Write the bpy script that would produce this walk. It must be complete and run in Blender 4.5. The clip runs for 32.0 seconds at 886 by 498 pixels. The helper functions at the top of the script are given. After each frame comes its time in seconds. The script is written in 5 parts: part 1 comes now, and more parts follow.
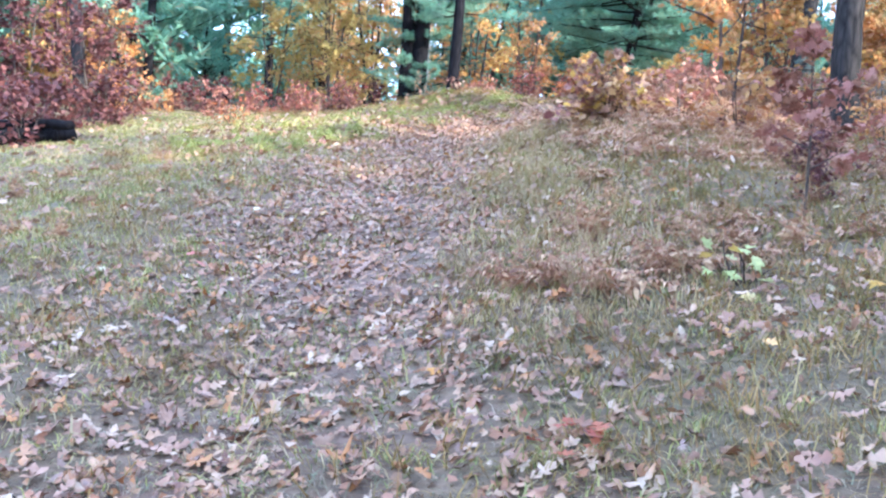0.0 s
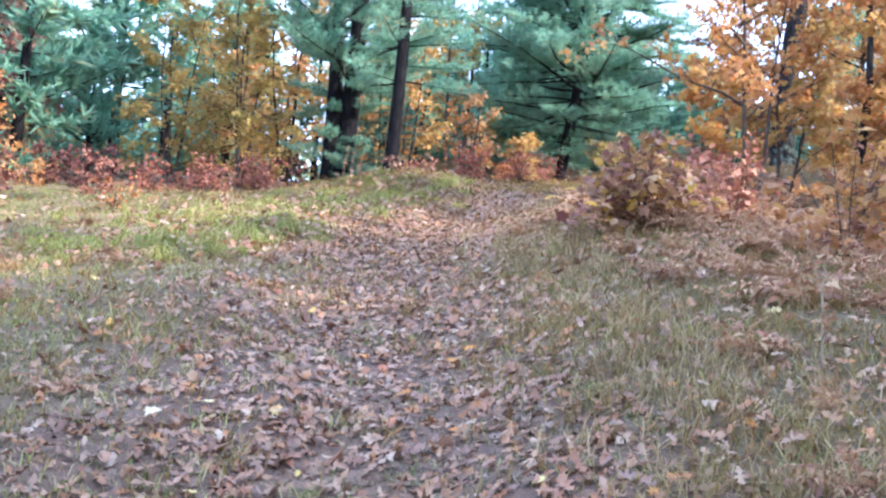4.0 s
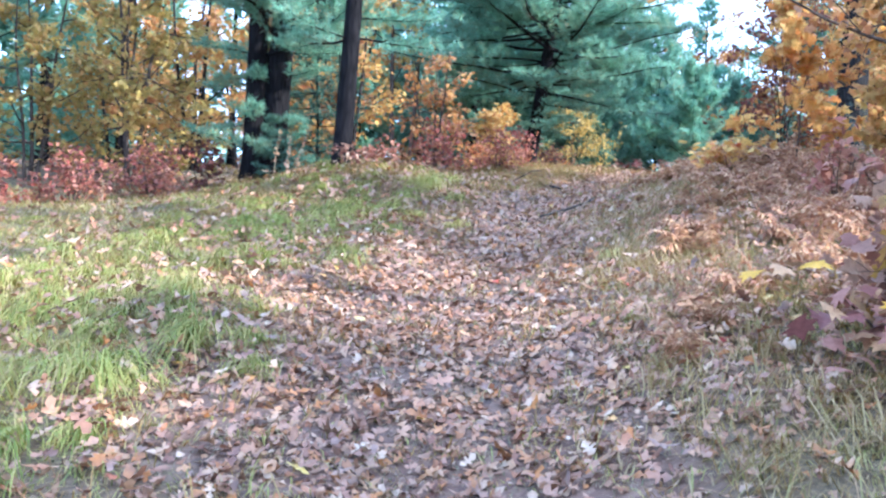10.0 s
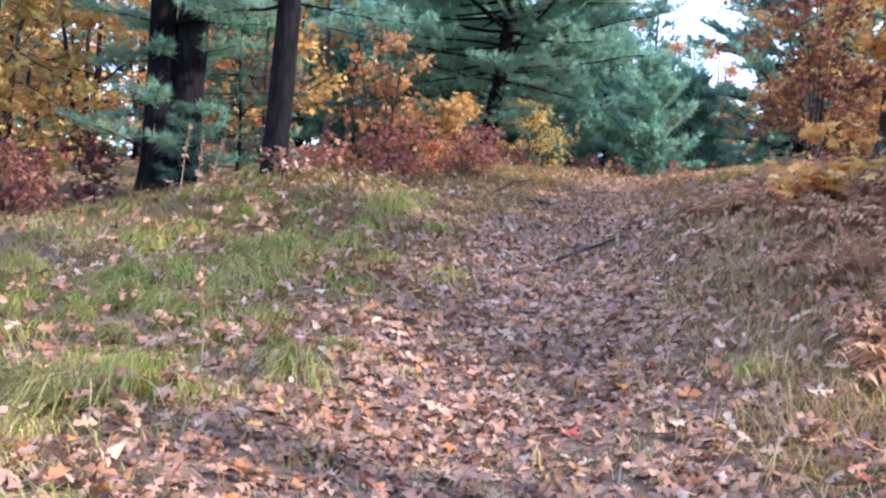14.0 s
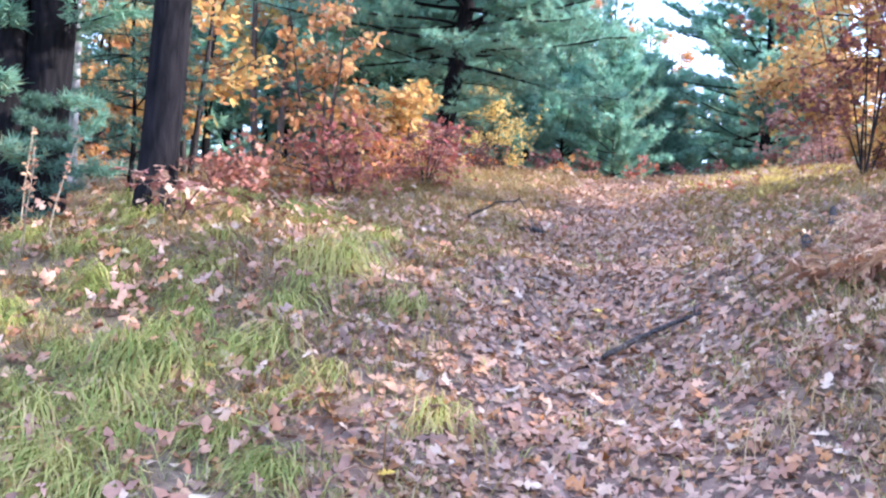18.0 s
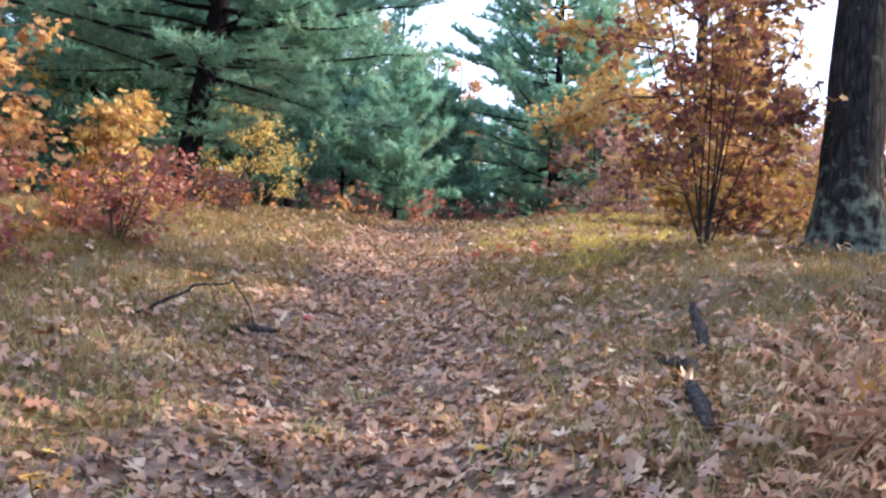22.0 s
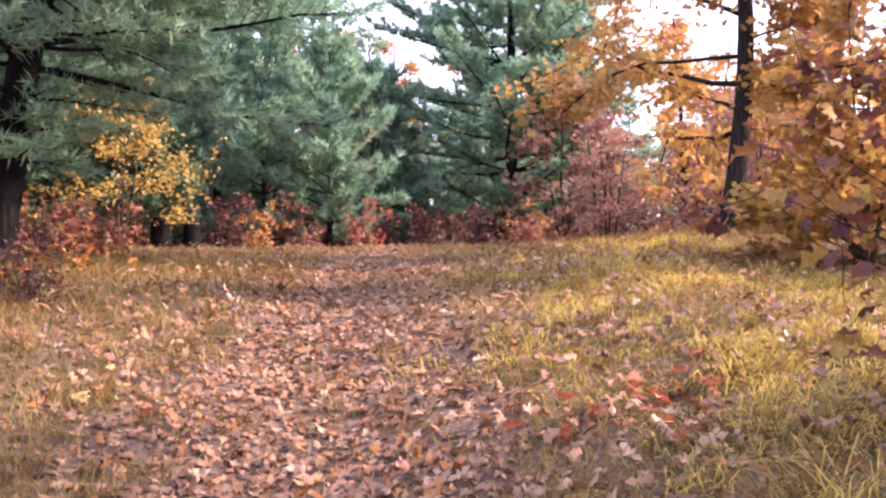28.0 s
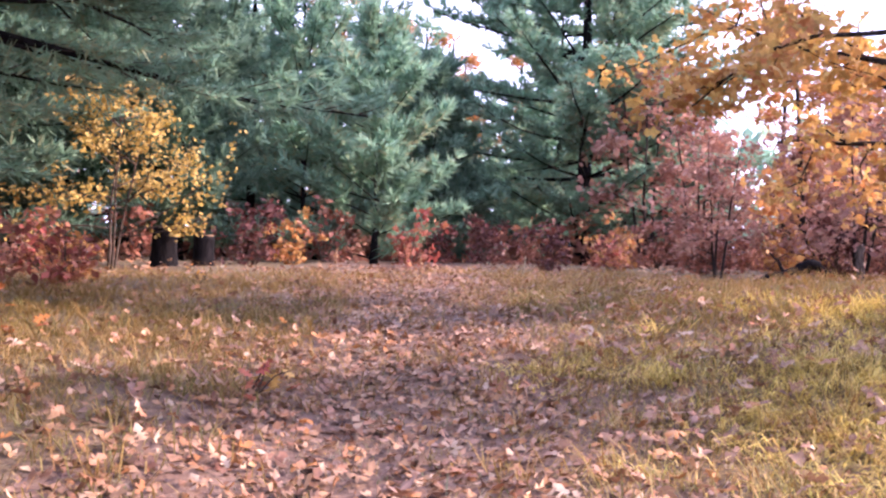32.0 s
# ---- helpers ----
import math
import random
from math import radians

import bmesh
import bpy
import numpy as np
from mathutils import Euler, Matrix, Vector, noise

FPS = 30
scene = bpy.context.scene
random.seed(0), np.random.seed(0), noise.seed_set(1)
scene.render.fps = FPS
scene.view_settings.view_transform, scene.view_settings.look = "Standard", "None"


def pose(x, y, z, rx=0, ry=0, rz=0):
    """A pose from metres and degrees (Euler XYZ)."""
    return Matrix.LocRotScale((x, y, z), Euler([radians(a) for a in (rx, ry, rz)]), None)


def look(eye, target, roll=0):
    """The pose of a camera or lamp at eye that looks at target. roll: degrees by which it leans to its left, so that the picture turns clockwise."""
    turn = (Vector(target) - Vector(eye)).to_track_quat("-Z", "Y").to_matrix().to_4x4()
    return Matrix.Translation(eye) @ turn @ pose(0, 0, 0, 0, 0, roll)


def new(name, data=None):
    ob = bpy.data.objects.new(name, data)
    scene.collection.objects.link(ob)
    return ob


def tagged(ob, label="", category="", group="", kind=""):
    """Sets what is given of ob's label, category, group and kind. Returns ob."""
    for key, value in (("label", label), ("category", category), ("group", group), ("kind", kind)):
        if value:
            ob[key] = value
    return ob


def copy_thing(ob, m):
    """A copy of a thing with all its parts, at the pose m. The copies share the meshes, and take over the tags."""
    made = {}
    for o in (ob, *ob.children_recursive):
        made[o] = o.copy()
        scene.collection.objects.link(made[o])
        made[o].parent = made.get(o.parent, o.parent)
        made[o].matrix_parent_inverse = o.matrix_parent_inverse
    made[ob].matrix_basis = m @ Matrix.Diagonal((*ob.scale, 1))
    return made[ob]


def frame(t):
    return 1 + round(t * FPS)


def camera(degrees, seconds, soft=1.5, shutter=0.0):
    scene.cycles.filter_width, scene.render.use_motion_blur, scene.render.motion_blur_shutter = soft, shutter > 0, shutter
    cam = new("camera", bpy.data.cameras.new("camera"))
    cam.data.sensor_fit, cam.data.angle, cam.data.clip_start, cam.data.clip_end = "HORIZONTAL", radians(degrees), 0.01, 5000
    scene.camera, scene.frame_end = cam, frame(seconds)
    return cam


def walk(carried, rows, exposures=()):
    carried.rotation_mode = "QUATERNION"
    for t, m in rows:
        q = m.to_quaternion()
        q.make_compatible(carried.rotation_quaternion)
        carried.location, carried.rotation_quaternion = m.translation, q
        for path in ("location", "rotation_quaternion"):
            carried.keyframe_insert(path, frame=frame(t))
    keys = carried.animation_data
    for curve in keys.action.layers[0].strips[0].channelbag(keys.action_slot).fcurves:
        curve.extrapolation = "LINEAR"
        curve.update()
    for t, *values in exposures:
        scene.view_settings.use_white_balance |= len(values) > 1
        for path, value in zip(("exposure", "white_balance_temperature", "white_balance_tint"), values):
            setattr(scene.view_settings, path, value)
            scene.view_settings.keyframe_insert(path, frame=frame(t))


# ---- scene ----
cam = camera(51.3, 32.0, soft=2.4)
METRES, EYE, TILT, LEAN, TURN = 30.0, 1.5, 0.0, 0.0, 0.0
ROWS = [
    (0.0, 0.0, 0.0, 0.0, 0.11, -1.84, -3.3),
    (0.5, -0.0062, 0.0165, 0.0013, 0.09, -1.43, -4.68),
    (1.0, -0.0122, 0.0306, 0.0066, 0.18, -0.86, -4.62),
    (1.5, -0.0133, 0.0486, 0.009, -2.31, 2.08, -2.53),
    (2.0, -0.0177, 0.0656, 0.0103, -1.24, 1.59, -0.95),
    (2.5, -0.0242, 0.08, 0.0139, -3.39, 0.8, -2.06),
    (3.0, -0.0263, 0.0981, 0.0171, -1.62, 1.39, -3.07),
    (3.5, -0.0281, 0.1145, 0.0187, -5.56, 2.72, -3.64),
    (5.5, -0.0312, 0.1787, 0.0333, -7.35, 3.38, -4.64),
    (6.0, -0.0315, 0.1956, 0.0361, -9.02, 2.59, -3.6),
    (6.5, -0.0337, 0.211, 0.0383, -6.66, 1.2, -3.83),
    (7.0, -0.0376, 0.2261, 0.044, -7.83, 1.61, -3.17),
    (7.5, -0.0383, 0.2404, 0.045, -9.29, 2.09, 0.4),
    (8.0, -0.0352, 0.2548, 0.0499, -8.77, 3.85, 0.28),
    (8.5, -0.0362, 0.2715, 0.0499, -12.56, 2.62, -6.02),
    (9.0, -0.039, 0.2858, 0.0542, -13.98, 0.9, -6.91),
    (9.5, -0.0392, 0.3024, 0.0571, -9.06, 0.55, -6.13),
    (10.0, -0.0383, 0.3174, 0.0608, -11.26, 1.06, -2.67),
    (10.5, -0.0422, 0.3311, 0.0639, -15.06, 0.53, -3.5),
    (11.0, -0.0382, 0.3482, 0.0653, -16.34, 2.03, -3.17),
    (11.5, -0.0376, 0.361, 0.0682, -12.11, 3.03, -7.55),
    (12.0, -0.039, 0.3779, 0.0716, -14.6, 1.42, -5.74),
    (12.5, -0.0392, 0.3904, 0.0749, -14.72, -0.53, -4.66),
    (13.0, -0.0352, 0.4065, 0.0783, -12.89, 2.2, -3.84),
    (13.5, -0.0351, 0.4205, 0.0791, -8.98, 2.66, -2.19),
    (14.0, -0.0338, 0.4361, 0.0836, -16.17, 0.32, -3.32),
    (14.5, -0.0319, 0.4506, 0.0845, -16.11, 1.33, -1.48),
    (16.5, -0.0178, 0.5048, 0.0974, -17.22, -1.03, -4.08),
    (17.0, -0.0167, 0.5191, 0.0981, -16.06, -0.39, -4.5),
    (17.5, -0.0165, 0.5305, 0.1034, -18.27, -1.02, -5.24),
    (18.0, -0.0107, 0.5452, 0.1047, -19.92, -0.46, -3.09),
    (18.5, -0.0056, 0.5559, 0.1077, -23.14, -2.67, -2.95),
    (19.0, -0.0016, 0.5695, 0.1105, -31.45, -1.62, -2.53),
    (19.5, 0.0023, 0.58, 0.1124, -37.53, -3.53, -1.26),
    (20.0, 0.015, 0.5926, 0.1164, -39.48, 0.08, 0.13),
    (20.5, 0.0215, 0.6033, 0.1167, -38.08, 0.69, -0.83),
    (21.0, 0.0302, 0.6167, 0.121, -37.74, 0.68, -3.73),
    (21.5, 0.0423, 0.6285, 0.1233, -36.42, 1.09, -3.21),
    (22.0, 0.0508, 0.6422, 0.1252, -33.02, 1.71, -3.81),
    (22.5, 0.0562, 0.6547, 0.1301, -33.79, 2.22, -3.1),
    (23.0, 0.0634, 0.6688, 0.132, -33.63, 2.4, -0.06),
    (23.5, 0.0686, 0.6806, 0.134, -27.96, 3.19, -2.02),
    (24.0, 0.0746, 0.6974, 0.1369, -33.38, 1.86, -4.14),
    (24.5, 0.0821, 0.7091, 0.1388, -35.13, 0.56, -3.45),
    (25.0, 0.094, 0.7217, 0.1424, -37.2, 3.35, -1.13),
    (25.5, 0.1023, 0.7359, 0.1448, -39.04, 2.77, -2.28),
    (27.5, 0.1308, 0.7841, 0.155, -37.56, 1.06, -2.68),
    (28.0, 0.1421, 0.7991, 0.1576, -36.68, 0.92, 0.09),
    (28.5, 0.1509, 0.8102, 0.1587, -36.61, 0.6, 0.69),
    (29.0, 0.1581, 0.8258, 0.1615, -41.41, 0.58, -1.03),
    (29.5, 0.166, 0.8378, 0.1624, -38.61, 1.42, 0.67),
    (30.0, 0.1756, 0.8487, 0.1654, -36.03, 2.36, -0.05),
    (30.5, 0.1828, 0.8636, 0.168, -37.67, 1.2, -2.91),
    (31.0, 0.1893, 0.8764, 0.1694, -35.64, 0.25, -2.11),
    (31.5, 0.2004, 0.89, 0.1723, -31.19, 0.09, -1.56),
    (32.0, 0.2086, 0.9027, 0.1735, -33.42, 0.87, -1.51),
]
EXPOSURES = [(0.0, 1.97, 4590, 13), (1.0, 2.0, 4610, 10), (2.0, 1.74, 5100, 17), (3.0, 1.68, 4810, 14), (5.5, 1.42, 4870, 18), (6.0, 1.45, 4900, 13), (7.0, 1.61, 4900, 16), (8.0, 1.31, 5230, 26), (9.0, 1.41, 4950, 15), (10.0, 1.69, 4480, 11), (11.0, 1.67, 4780, 17), (12.0, 1.26, 4950, 22), (13.0, 1.22, 5230, 27), (14.0, 1.22, 4950, 24), (17.0, 1.77, 4780, 25), (18.0, 1.84, 4750, 23), (19.0, 1.91, 4500, 13), (20.0, 1.79, 5500, 11), (21.0, 1.3, 5360, 16), (22.0, 1.27, 5260, 17), (23.0, 1.51, 5400, 28), (25.0, 1.2, 5720, 32), (28.0, 1.34, 6110, 42), (29.0, 1.24, 6480, 42), (30.0, 1.19, 5960, 42), (31.0, 1.07, 6040, 45), (32.0, 1.38, 5650, 46)]
walk(cam, [(t, pose(0, 0, EYE, TILT, LEAN, TURN) @ pose(METRES * x, METRES * y, METRES * z, 90 + pitch, roll, yaw)) for t, x, y, z, yaw, pitch, roll in ROWS], EXPOSURES)


# ---- light: a white autumn sky with a weak, low, warm sun from behind on the right ----
SUN_WAY = Vector((0.85, -0.53, 0.52)).normalized()
world = bpy.data.worlds.new("sky")
scene.world = world
world.use_nodes = True
wn = world.node_tree.nodes
wl = world.node_tree.links
wn.clear()
sky = wn.new("ShaderNodeTexSky")
sky.sky_type, sky.sun_disc = "NISHITA", False
sky.sun_elevation = math.asin(SUN_WAY.z)
sky.sun_rotation = math.atan2(SUN_WAY.x, SUN_WAY.y)
sky.dust_density, sky.air_density = 3.0, 1.0
veil = wn.new("ShaderNodeBackground")
veil.inputs["Color"].default_value = (0.85, 0.92, 1.0, 1)
veil.inputs["Strength"].default_value = 0.95
clear = wn.new("ShaderNodeBackground")
clear.inputs["Strength"].default_value = 0.06
both = wn.new("ShaderNodeAddShader")
wout = wn.new("ShaderNodeOutputWorld")
wl.new(sky.outputs[0], clear.inputs["Color"])
wl.new(clear.outputs[0], both.inputs[0])
wl.new(veil.outputs[0], both.inputs[1])
wl.new(both.outputs[0], wout.inputs[0])

sun = new("sun", bpy.data.lights.new("sun", "SUN"))
sun.data.energy, sun.data.angle, sun.data.color = 5.0, radians(1.2), (1.0, 0.80, 0.50)
sun.matrix_world = look(SUN_WAY * 60, (0, 0, 0))


# ---- materials ----
def shader(name):
    m = bpy.data.materials.new(name)
    m.use_nodes = True
    n = m.node_tree.nodes
    n.clear()
    out = n.new("ShaderNodeOutputMaterial")
    return m, n, m.node_tree.links, out


def ramp(n, stops, mode="LINEAR"):
    r = n.new("ShaderNodeValToRGB")
    r.color_ramp.interpolation = mode
    e = r.color_ramp.elements
    while len(e) < len(stops):
        e.new(0.5)
    for el, (at, col) in zip(e, stops):
        el.position, el.color = at, (*col, 1)
    return r


def evenly(cols):
    return [(i / max(1, len(cols) - 1), c) for i, c in enumerate(cols)]


def leafy(name, cols, through_light=0.3, rough=0.6, single=False, speck=0.35, gloss=0.35):
    """Leaves, blades and needles: one colour of the range for each leaf, mottled, with light shining through."""
    m, n, l, out = shader(name)
    if single:
        pick = n.new("ShaderNodeObjectInfo").outputs["Random"]
    else:
        pick = n.new("ShaderNodeNewGeometry").outputs["Random Per Island"]
    r = ramp(n, evenly(cols))
    geo = n.new("ShaderNodeNewGeometry")
    drift = n.new("ShaderNodeTexNoise")
    drift.inputs["Scale"].default_value, drift.inputs["Detail"].default_value = 0.7, 2
    l.new(geo.outputs["Position"], drift.inputs["Vector"])
    swing = n.new("ShaderNodeMapRange")
    swing.inputs["From Min"].default_value, swing.inputs["From Max"].default_value = 0.3, 0.7
    swing.inputs["To Min"].default_value, swing.inputs["To Max"].default_value = -0.3, 0.3
    l.new(drift.outputs["Fac"], swing.inputs["Value"])
    shifted = n.new("ShaderNodeMath")
    l.new(pick, shifted.inputs[0])
    l.new(swing.outputs[0], shifted.inputs[1])
    l.new(shifted.outputs[0], r.inputs[0])
    tex = n.new("ShaderNodeTexNoise")
    tex.inputs["Scale"].default_value, tex.inputs["Detail"].default_value = 38, 3
    l.new(geo.outputs["Position"], tex.inputs["Vector"])
    wide = n.new("ShaderNodeTexNoise")
    wide.inputs["Scale"].default_value = 0.9
    l.new(geo.outputs["Position"], wide.inputs["Vector"])
    add = n.new("ShaderNodeMath")
    l.new(tex.outputs["Fac"], add.inputs[0])
    l.new(wide.outputs["Fac"], add.inputs[1])
    span = n.new("ShaderNodeMapRange")
    span.inputs["From Min"].default_value, span.inputs["From Max"].default_value = 0.6, 1.4
    span.inputs["To Min"].default_value, span.inputs["To Max"].default_value = 1 - speck, 1 + speck
    l.new(add.outputs[0], span.inputs["Value"])
    mix = n.new("ShaderNodeVectorMath")
    mix.operation = "SCALE"
    l.new(r.outputs["Color"], mix.inputs[0])
    l.new(span.outputs[0], mix.inputs["Scale"])
    b = n.new("ShaderNodeBsdfPrincipled")
    b.inputs["Roughness"].default_value = rough
    b.inputs["Specular IOR Level"].default_value = gloss
    l.new(mix.outputs[0], b.inputs["Base Color"])
    t = n.new("ShaderNodeBsdfTranslucent")
    l.new(mix.outputs[0], t.inputs["Color"])
    s = n.new("ShaderNodeMixShader")
    s.inputs[0].default_value = through_light
    l.new(b.outputs[0], s.inputs[1])
    l.new(t.outputs[0], s.inputs[2])
    l.new(s.outputs[0], out.inputs[0])
    return m


def bark(name, dark, light, lichen=None, scale=9.0, ridge=0.5, lichen_top=1.2):
    """Furrowed bark; with lichen: pale green patches, thickest on the foot of the trunk."""
    m, n, l, out = shader(name)
    co = n.new("ShaderNodeTexCoord")
    mp = n.new("ShaderNodeMapping")
    mp.inputs["Scale"].default_value = (scale, scale, scale * 0.22)
    l.new(co.outputs["Object"], mp.inputs["Vector"])
    a = n.new("ShaderNodeTexNoise")
    a.inputs["Scale"].default_value, a.inputs["Detail"].default_value, a.inputs["Roughness"].default_value = 2.2, 6, 0.65
    l.new(mp.outputs[0], a.inputs["Vector"])
    v = n.new("ShaderNodeTexVoronoi")
    v.feature = "DISTANCE_TO_EDGE"
    v.inputs["Scale"].default_value = 1.3
    l.new(mp.outputs[0], v.inputs["Vector"])
    mul = n.new("ShaderNodeMath")
    mul.operation = "MULTIPLY_ADD"
    l.new(v.outputs["Distance"], mul.inputs[0])
    mul.inputs[1].default_value = 0.9
    l.new(a.outputs["Fac"], mul.inputs[2])
    r = ramp(n, [(0.35, dark), (0.62, [(p + q) / 2 for p, q in zip(dark, light)]), (0.95, light)])
    l.new(mul.outputs[0], r.inputs[0])
    col = r.outputs["Color"]
    if lichen:
        sep = n.new("ShaderNodeSeparateXYZ")
        l.new(co.outputs["Object"], sep.inputs[0])
        grow_map = n.new("ShaderNodeMapRange")
        grow_map.inputs["From Min"].default_value, grow_map.inputs["From Max"].default_value = 0.2, lichen_top
        grow_map.inputs["To Min"].default_value, grow_map.inputs["To Max"].default_value = 0.13, -0.14
        l.new(sep.outputs["Z"], grow_map.inputs["Value"])
        sp = n.new("ShaderNodeTexNoise")
        sp.inputs["Scale"].default_value, sp.inputs["Detail"].default_value = 9, 8
        l.new(co.outputs["Object"], sp.inputs["Vector"])
        ad = n.new("ShaderNodeMath")
        l.new(sp.outputs["Fac"], ad.inputs[0])
        l.new(grow_map.outputs[0], ad.inputs[1])
        f = n.new("ShaderNodeMapRange")
        f.inputs["From Min"].default_value, f.inputs["From Max"].default_value = 0.53, 0.70
        l.new(ad.outputs[0], f.inputs["Value"])
        mx = n.new("ShaderNodeMix")
        mx.data_type = "RGBA"
        l.new(f.outputs[0], mx.inputs["Factor"])
        l.new(col, mx.inputs["A"])
        mx.inputs["B"].default_value = (*lichen, 1)
        col = mx.outputs["Result"]
    b = n.new("ShaderNodeBsdfPrincipled")
    b.inputs["Roughness"].default_value = 0.9
    b.inputs["Specular IOR Level"].default_value = 0.05
    l.new(col, b.inputs["Base Color"])
    bp = n.new("ShaderNodeBump")
    bp.inputs["Strength"].default_value, bp.inputs["Distance"].default_value = ridge, 0.045
    l.new(mul.outputs[0], bp.inputs["Height"])
    l.new(bp.outputs[0], b.inputs["Normal"])
    l.new(b.outputs[0], out.inputs[0])
    return m


def earth(name):
    """Soil under matted litter and moss; the mesh's 'trodden' value tells the leaf-strewn way from the grass."""
    m, n, l, out = shader(name)
    geo = n.new("ShaderNodeNewGeometry")
    fine = n.new("ShaderNodeTexNoise")
    fine.inputs["Scale"].default_value, fine.inputs["Detail"].default_value = 26, 6
    l.new(geo.outputs["Position"], fine.inputs["Vector"])
    flakes = n.new("ShaderNodeTexVoronoi")
    flakes.inputs["Scale"].default_value, flakes.inputs["Randomness"].default_value = 17, 1
    l.new(geo.outputs["Position"], flakes.inputs["Vector"])
    sepc = n.new("ShaderNodeSeparateColor")
    l.new(flakes.outputs["Color"], sepc.inputs[0])
    litter_ramp = ramp(n, evenly([(0.06, 0.036, 0.028), (0.15, 0.09, 0.062), (0.09, 0.05, 0.036), (0.20, 0.125, 0.088), (0.12, 0.075, 0.053)]))
    l.new(sepc.outputs[0], litter_ramp.inputs[0])
    moss = ramp(n, [(0.3, (0.05, 0.038, 0.02)), (0.5, (0.12, 0.09, 0.045)), (0.7, (0.19, 0.135, 0.075))])
    l.new(fine.outputs["Fac"], moss.inputs[0])
    at = n.new("ShaderNodeAttribute")
    at.attribute_name = "trodden"
    blot = n.new("ShaderNodeTexNoise")
    blot.inputs["Scale"].default_value, blot.inputs["Detail"].default_value = 1.7, 5
    l.new(geo.outputs["Position"], blot.inputs["Vector"])
    sm = n.new("ShaderNodeMath")
    l.new(at.outputs["Fac"], sm.inputs[0])
    l.new(blot.outputs["Fac"], sm.inputs[1])
    f = n.new("ShaderNodeMapRange")
    f.inputs["From Min"].default_value, f.inputs["From Max"].default_value = 0.45, 0.95
    l.new(sm.outputs[0], f.inputs["Value"])
    mx = n.new("ShaderNodeMix")
    mx.data_type = "RGBA"
    l.new(f.outputs[0], mx.inputs["Factor"])
    l.new(moss.outputs["Color"], mx.inputs["A"])
    l.new(litter_ramp.outputs["Color"], mx.inputs["B"])
    b = n.new("ShaderNodeBsdfPrincipled")
    b.inputs["Roughness"].default_value = 0.95
    l.new(mx.outputs["Result"], b.inputs["Base Color"])
    bp = n.new("ShaderNodeBump")
    bp.inputs["Strength"].default_value, bp.inputs["Distance"].default_value = 0.7, 0.03
    l.new(fine.outputs["Fac"], bp.inputs["Height"])
    l.new(bp.outputs[0], b.inputs["Normal"])
    l.new(b.outputs[0], out.inputs[0])
    return m


LITTER_COLS = [(0.293, 0.142, 0.079), (0.391, 0.229, 0.137), (0.146, 0.063, 0.041), (0.407, 0.268, 0.171), (0.309, 0.134, 0.062), (0.244, 0.158, 0.123), (0.374, 0.213, 0.11), (0.106, 0.056, 0.038), (0.342, 0.158, 0.062), (0.472, 0.354, 0.253), (0.374, 0.158, 0.041), (0.211, 0.102, 0.062), (0.342, 0.198, 0.13)]
M_LITTER = leafy("dry_leaf", LITTER_COLS, 0.15, 0.42)
M_BRIGHT = leafy("bright_leaf", [(0.62, 0.50, 0.20), (0.55, 0.20, 0.04), (0.60, 0.42, 0.06), (0.62, 0.52, 0.34), (0.36, 0.06, 0.05), (0.58, 0.34, 0.12)], 0.2, 0.5, single=True)
M_ORANGE = leafy("orange_leaf", [(0.54, 0.22, 0.06), (0.52, 0.30, 0.09), (0.40, 0.17, 0.06), (0.60, 0.38, 0.14), (0.48, 0.20, 0.07), (0.44, 0.26, 0.14)], 0.45)
M_GOLD = leafy("golden_leaf", [(0.5, 0.286, 0.067), (0.6, 0.424, 0.123), (0.42, 0.212, 0.067), (0.57, 0.339, 0.104), (0.42, 0.307, 0.104), (0.46, 0.201, 0.076)], 0.45)
M_AMBER = leafy("amber_leaf", [(0.62, 0.30, 0.06), (0.66, 0.42, 0.12), (0.54, 0.22, 0.06), (0.70, 0.48, 0.14)], 0.45)
M_OLIVE_GOLD = leafy("olive_gold_leaf", [(0.50, 0.36, 0.08), (0.42, 0.33, 0.10), (0.54, 0.40, 0.12), (0.46, 0.26, 0.08), (0.36, 0.30, 0.10)], 0.42)
M_YELLOW = leafy("yellow_leaf", [(0.58, 0.42, 0.09), (0.50, 0.36, 0.10), (0.62, 0.46, 0.14), (0.40, 0.27, 0.08)], 0.42)
M_RUSSET = leafy("russet_leaf", [(0.32, 0.13, 0.08), (0.40, 0.20, 0.13), (0.24, 0.09, 0.06), (0.36, 0.15, 0.11), (0.44, 0.24, 0.15)], 0.3)
M_PINKISH = leafy("pinkish_russet_leaf", [(0.42, 0.25, 0.18), (0.36, 0.18, 0.14), (0.47, 0.30, 0.22), (0.30, 0.15, 0.12), (0.44, 0.22, 0.15)], 0.35)
M_RED = leafy("red_leaf", [(0.34, 0.09, 0.07), (0.22, 0.07, 0.06), (0.42, 0.19, 0.09), (0.36, 0.16, 0.12), (0.26, 0.11, 0.08), (0.40, 0.10, 0.08)], 0.35)
M_BLAZE = leafy("red_orange_leaf", [(0.50, 0.14, 0.05), (0.56, 0.24, 0.07), (0.40, 0.10, 0.05), (0.58, 0.32, 0.10)], 0.4)
M_MAROON = leafy("maroon_leaf", [(0.075, 0.028, 0.03), (0.12, 0.042, 0.04), (0.165, 0.062, 0.048), (0.10, 0.045, 0.042)], 0.3)
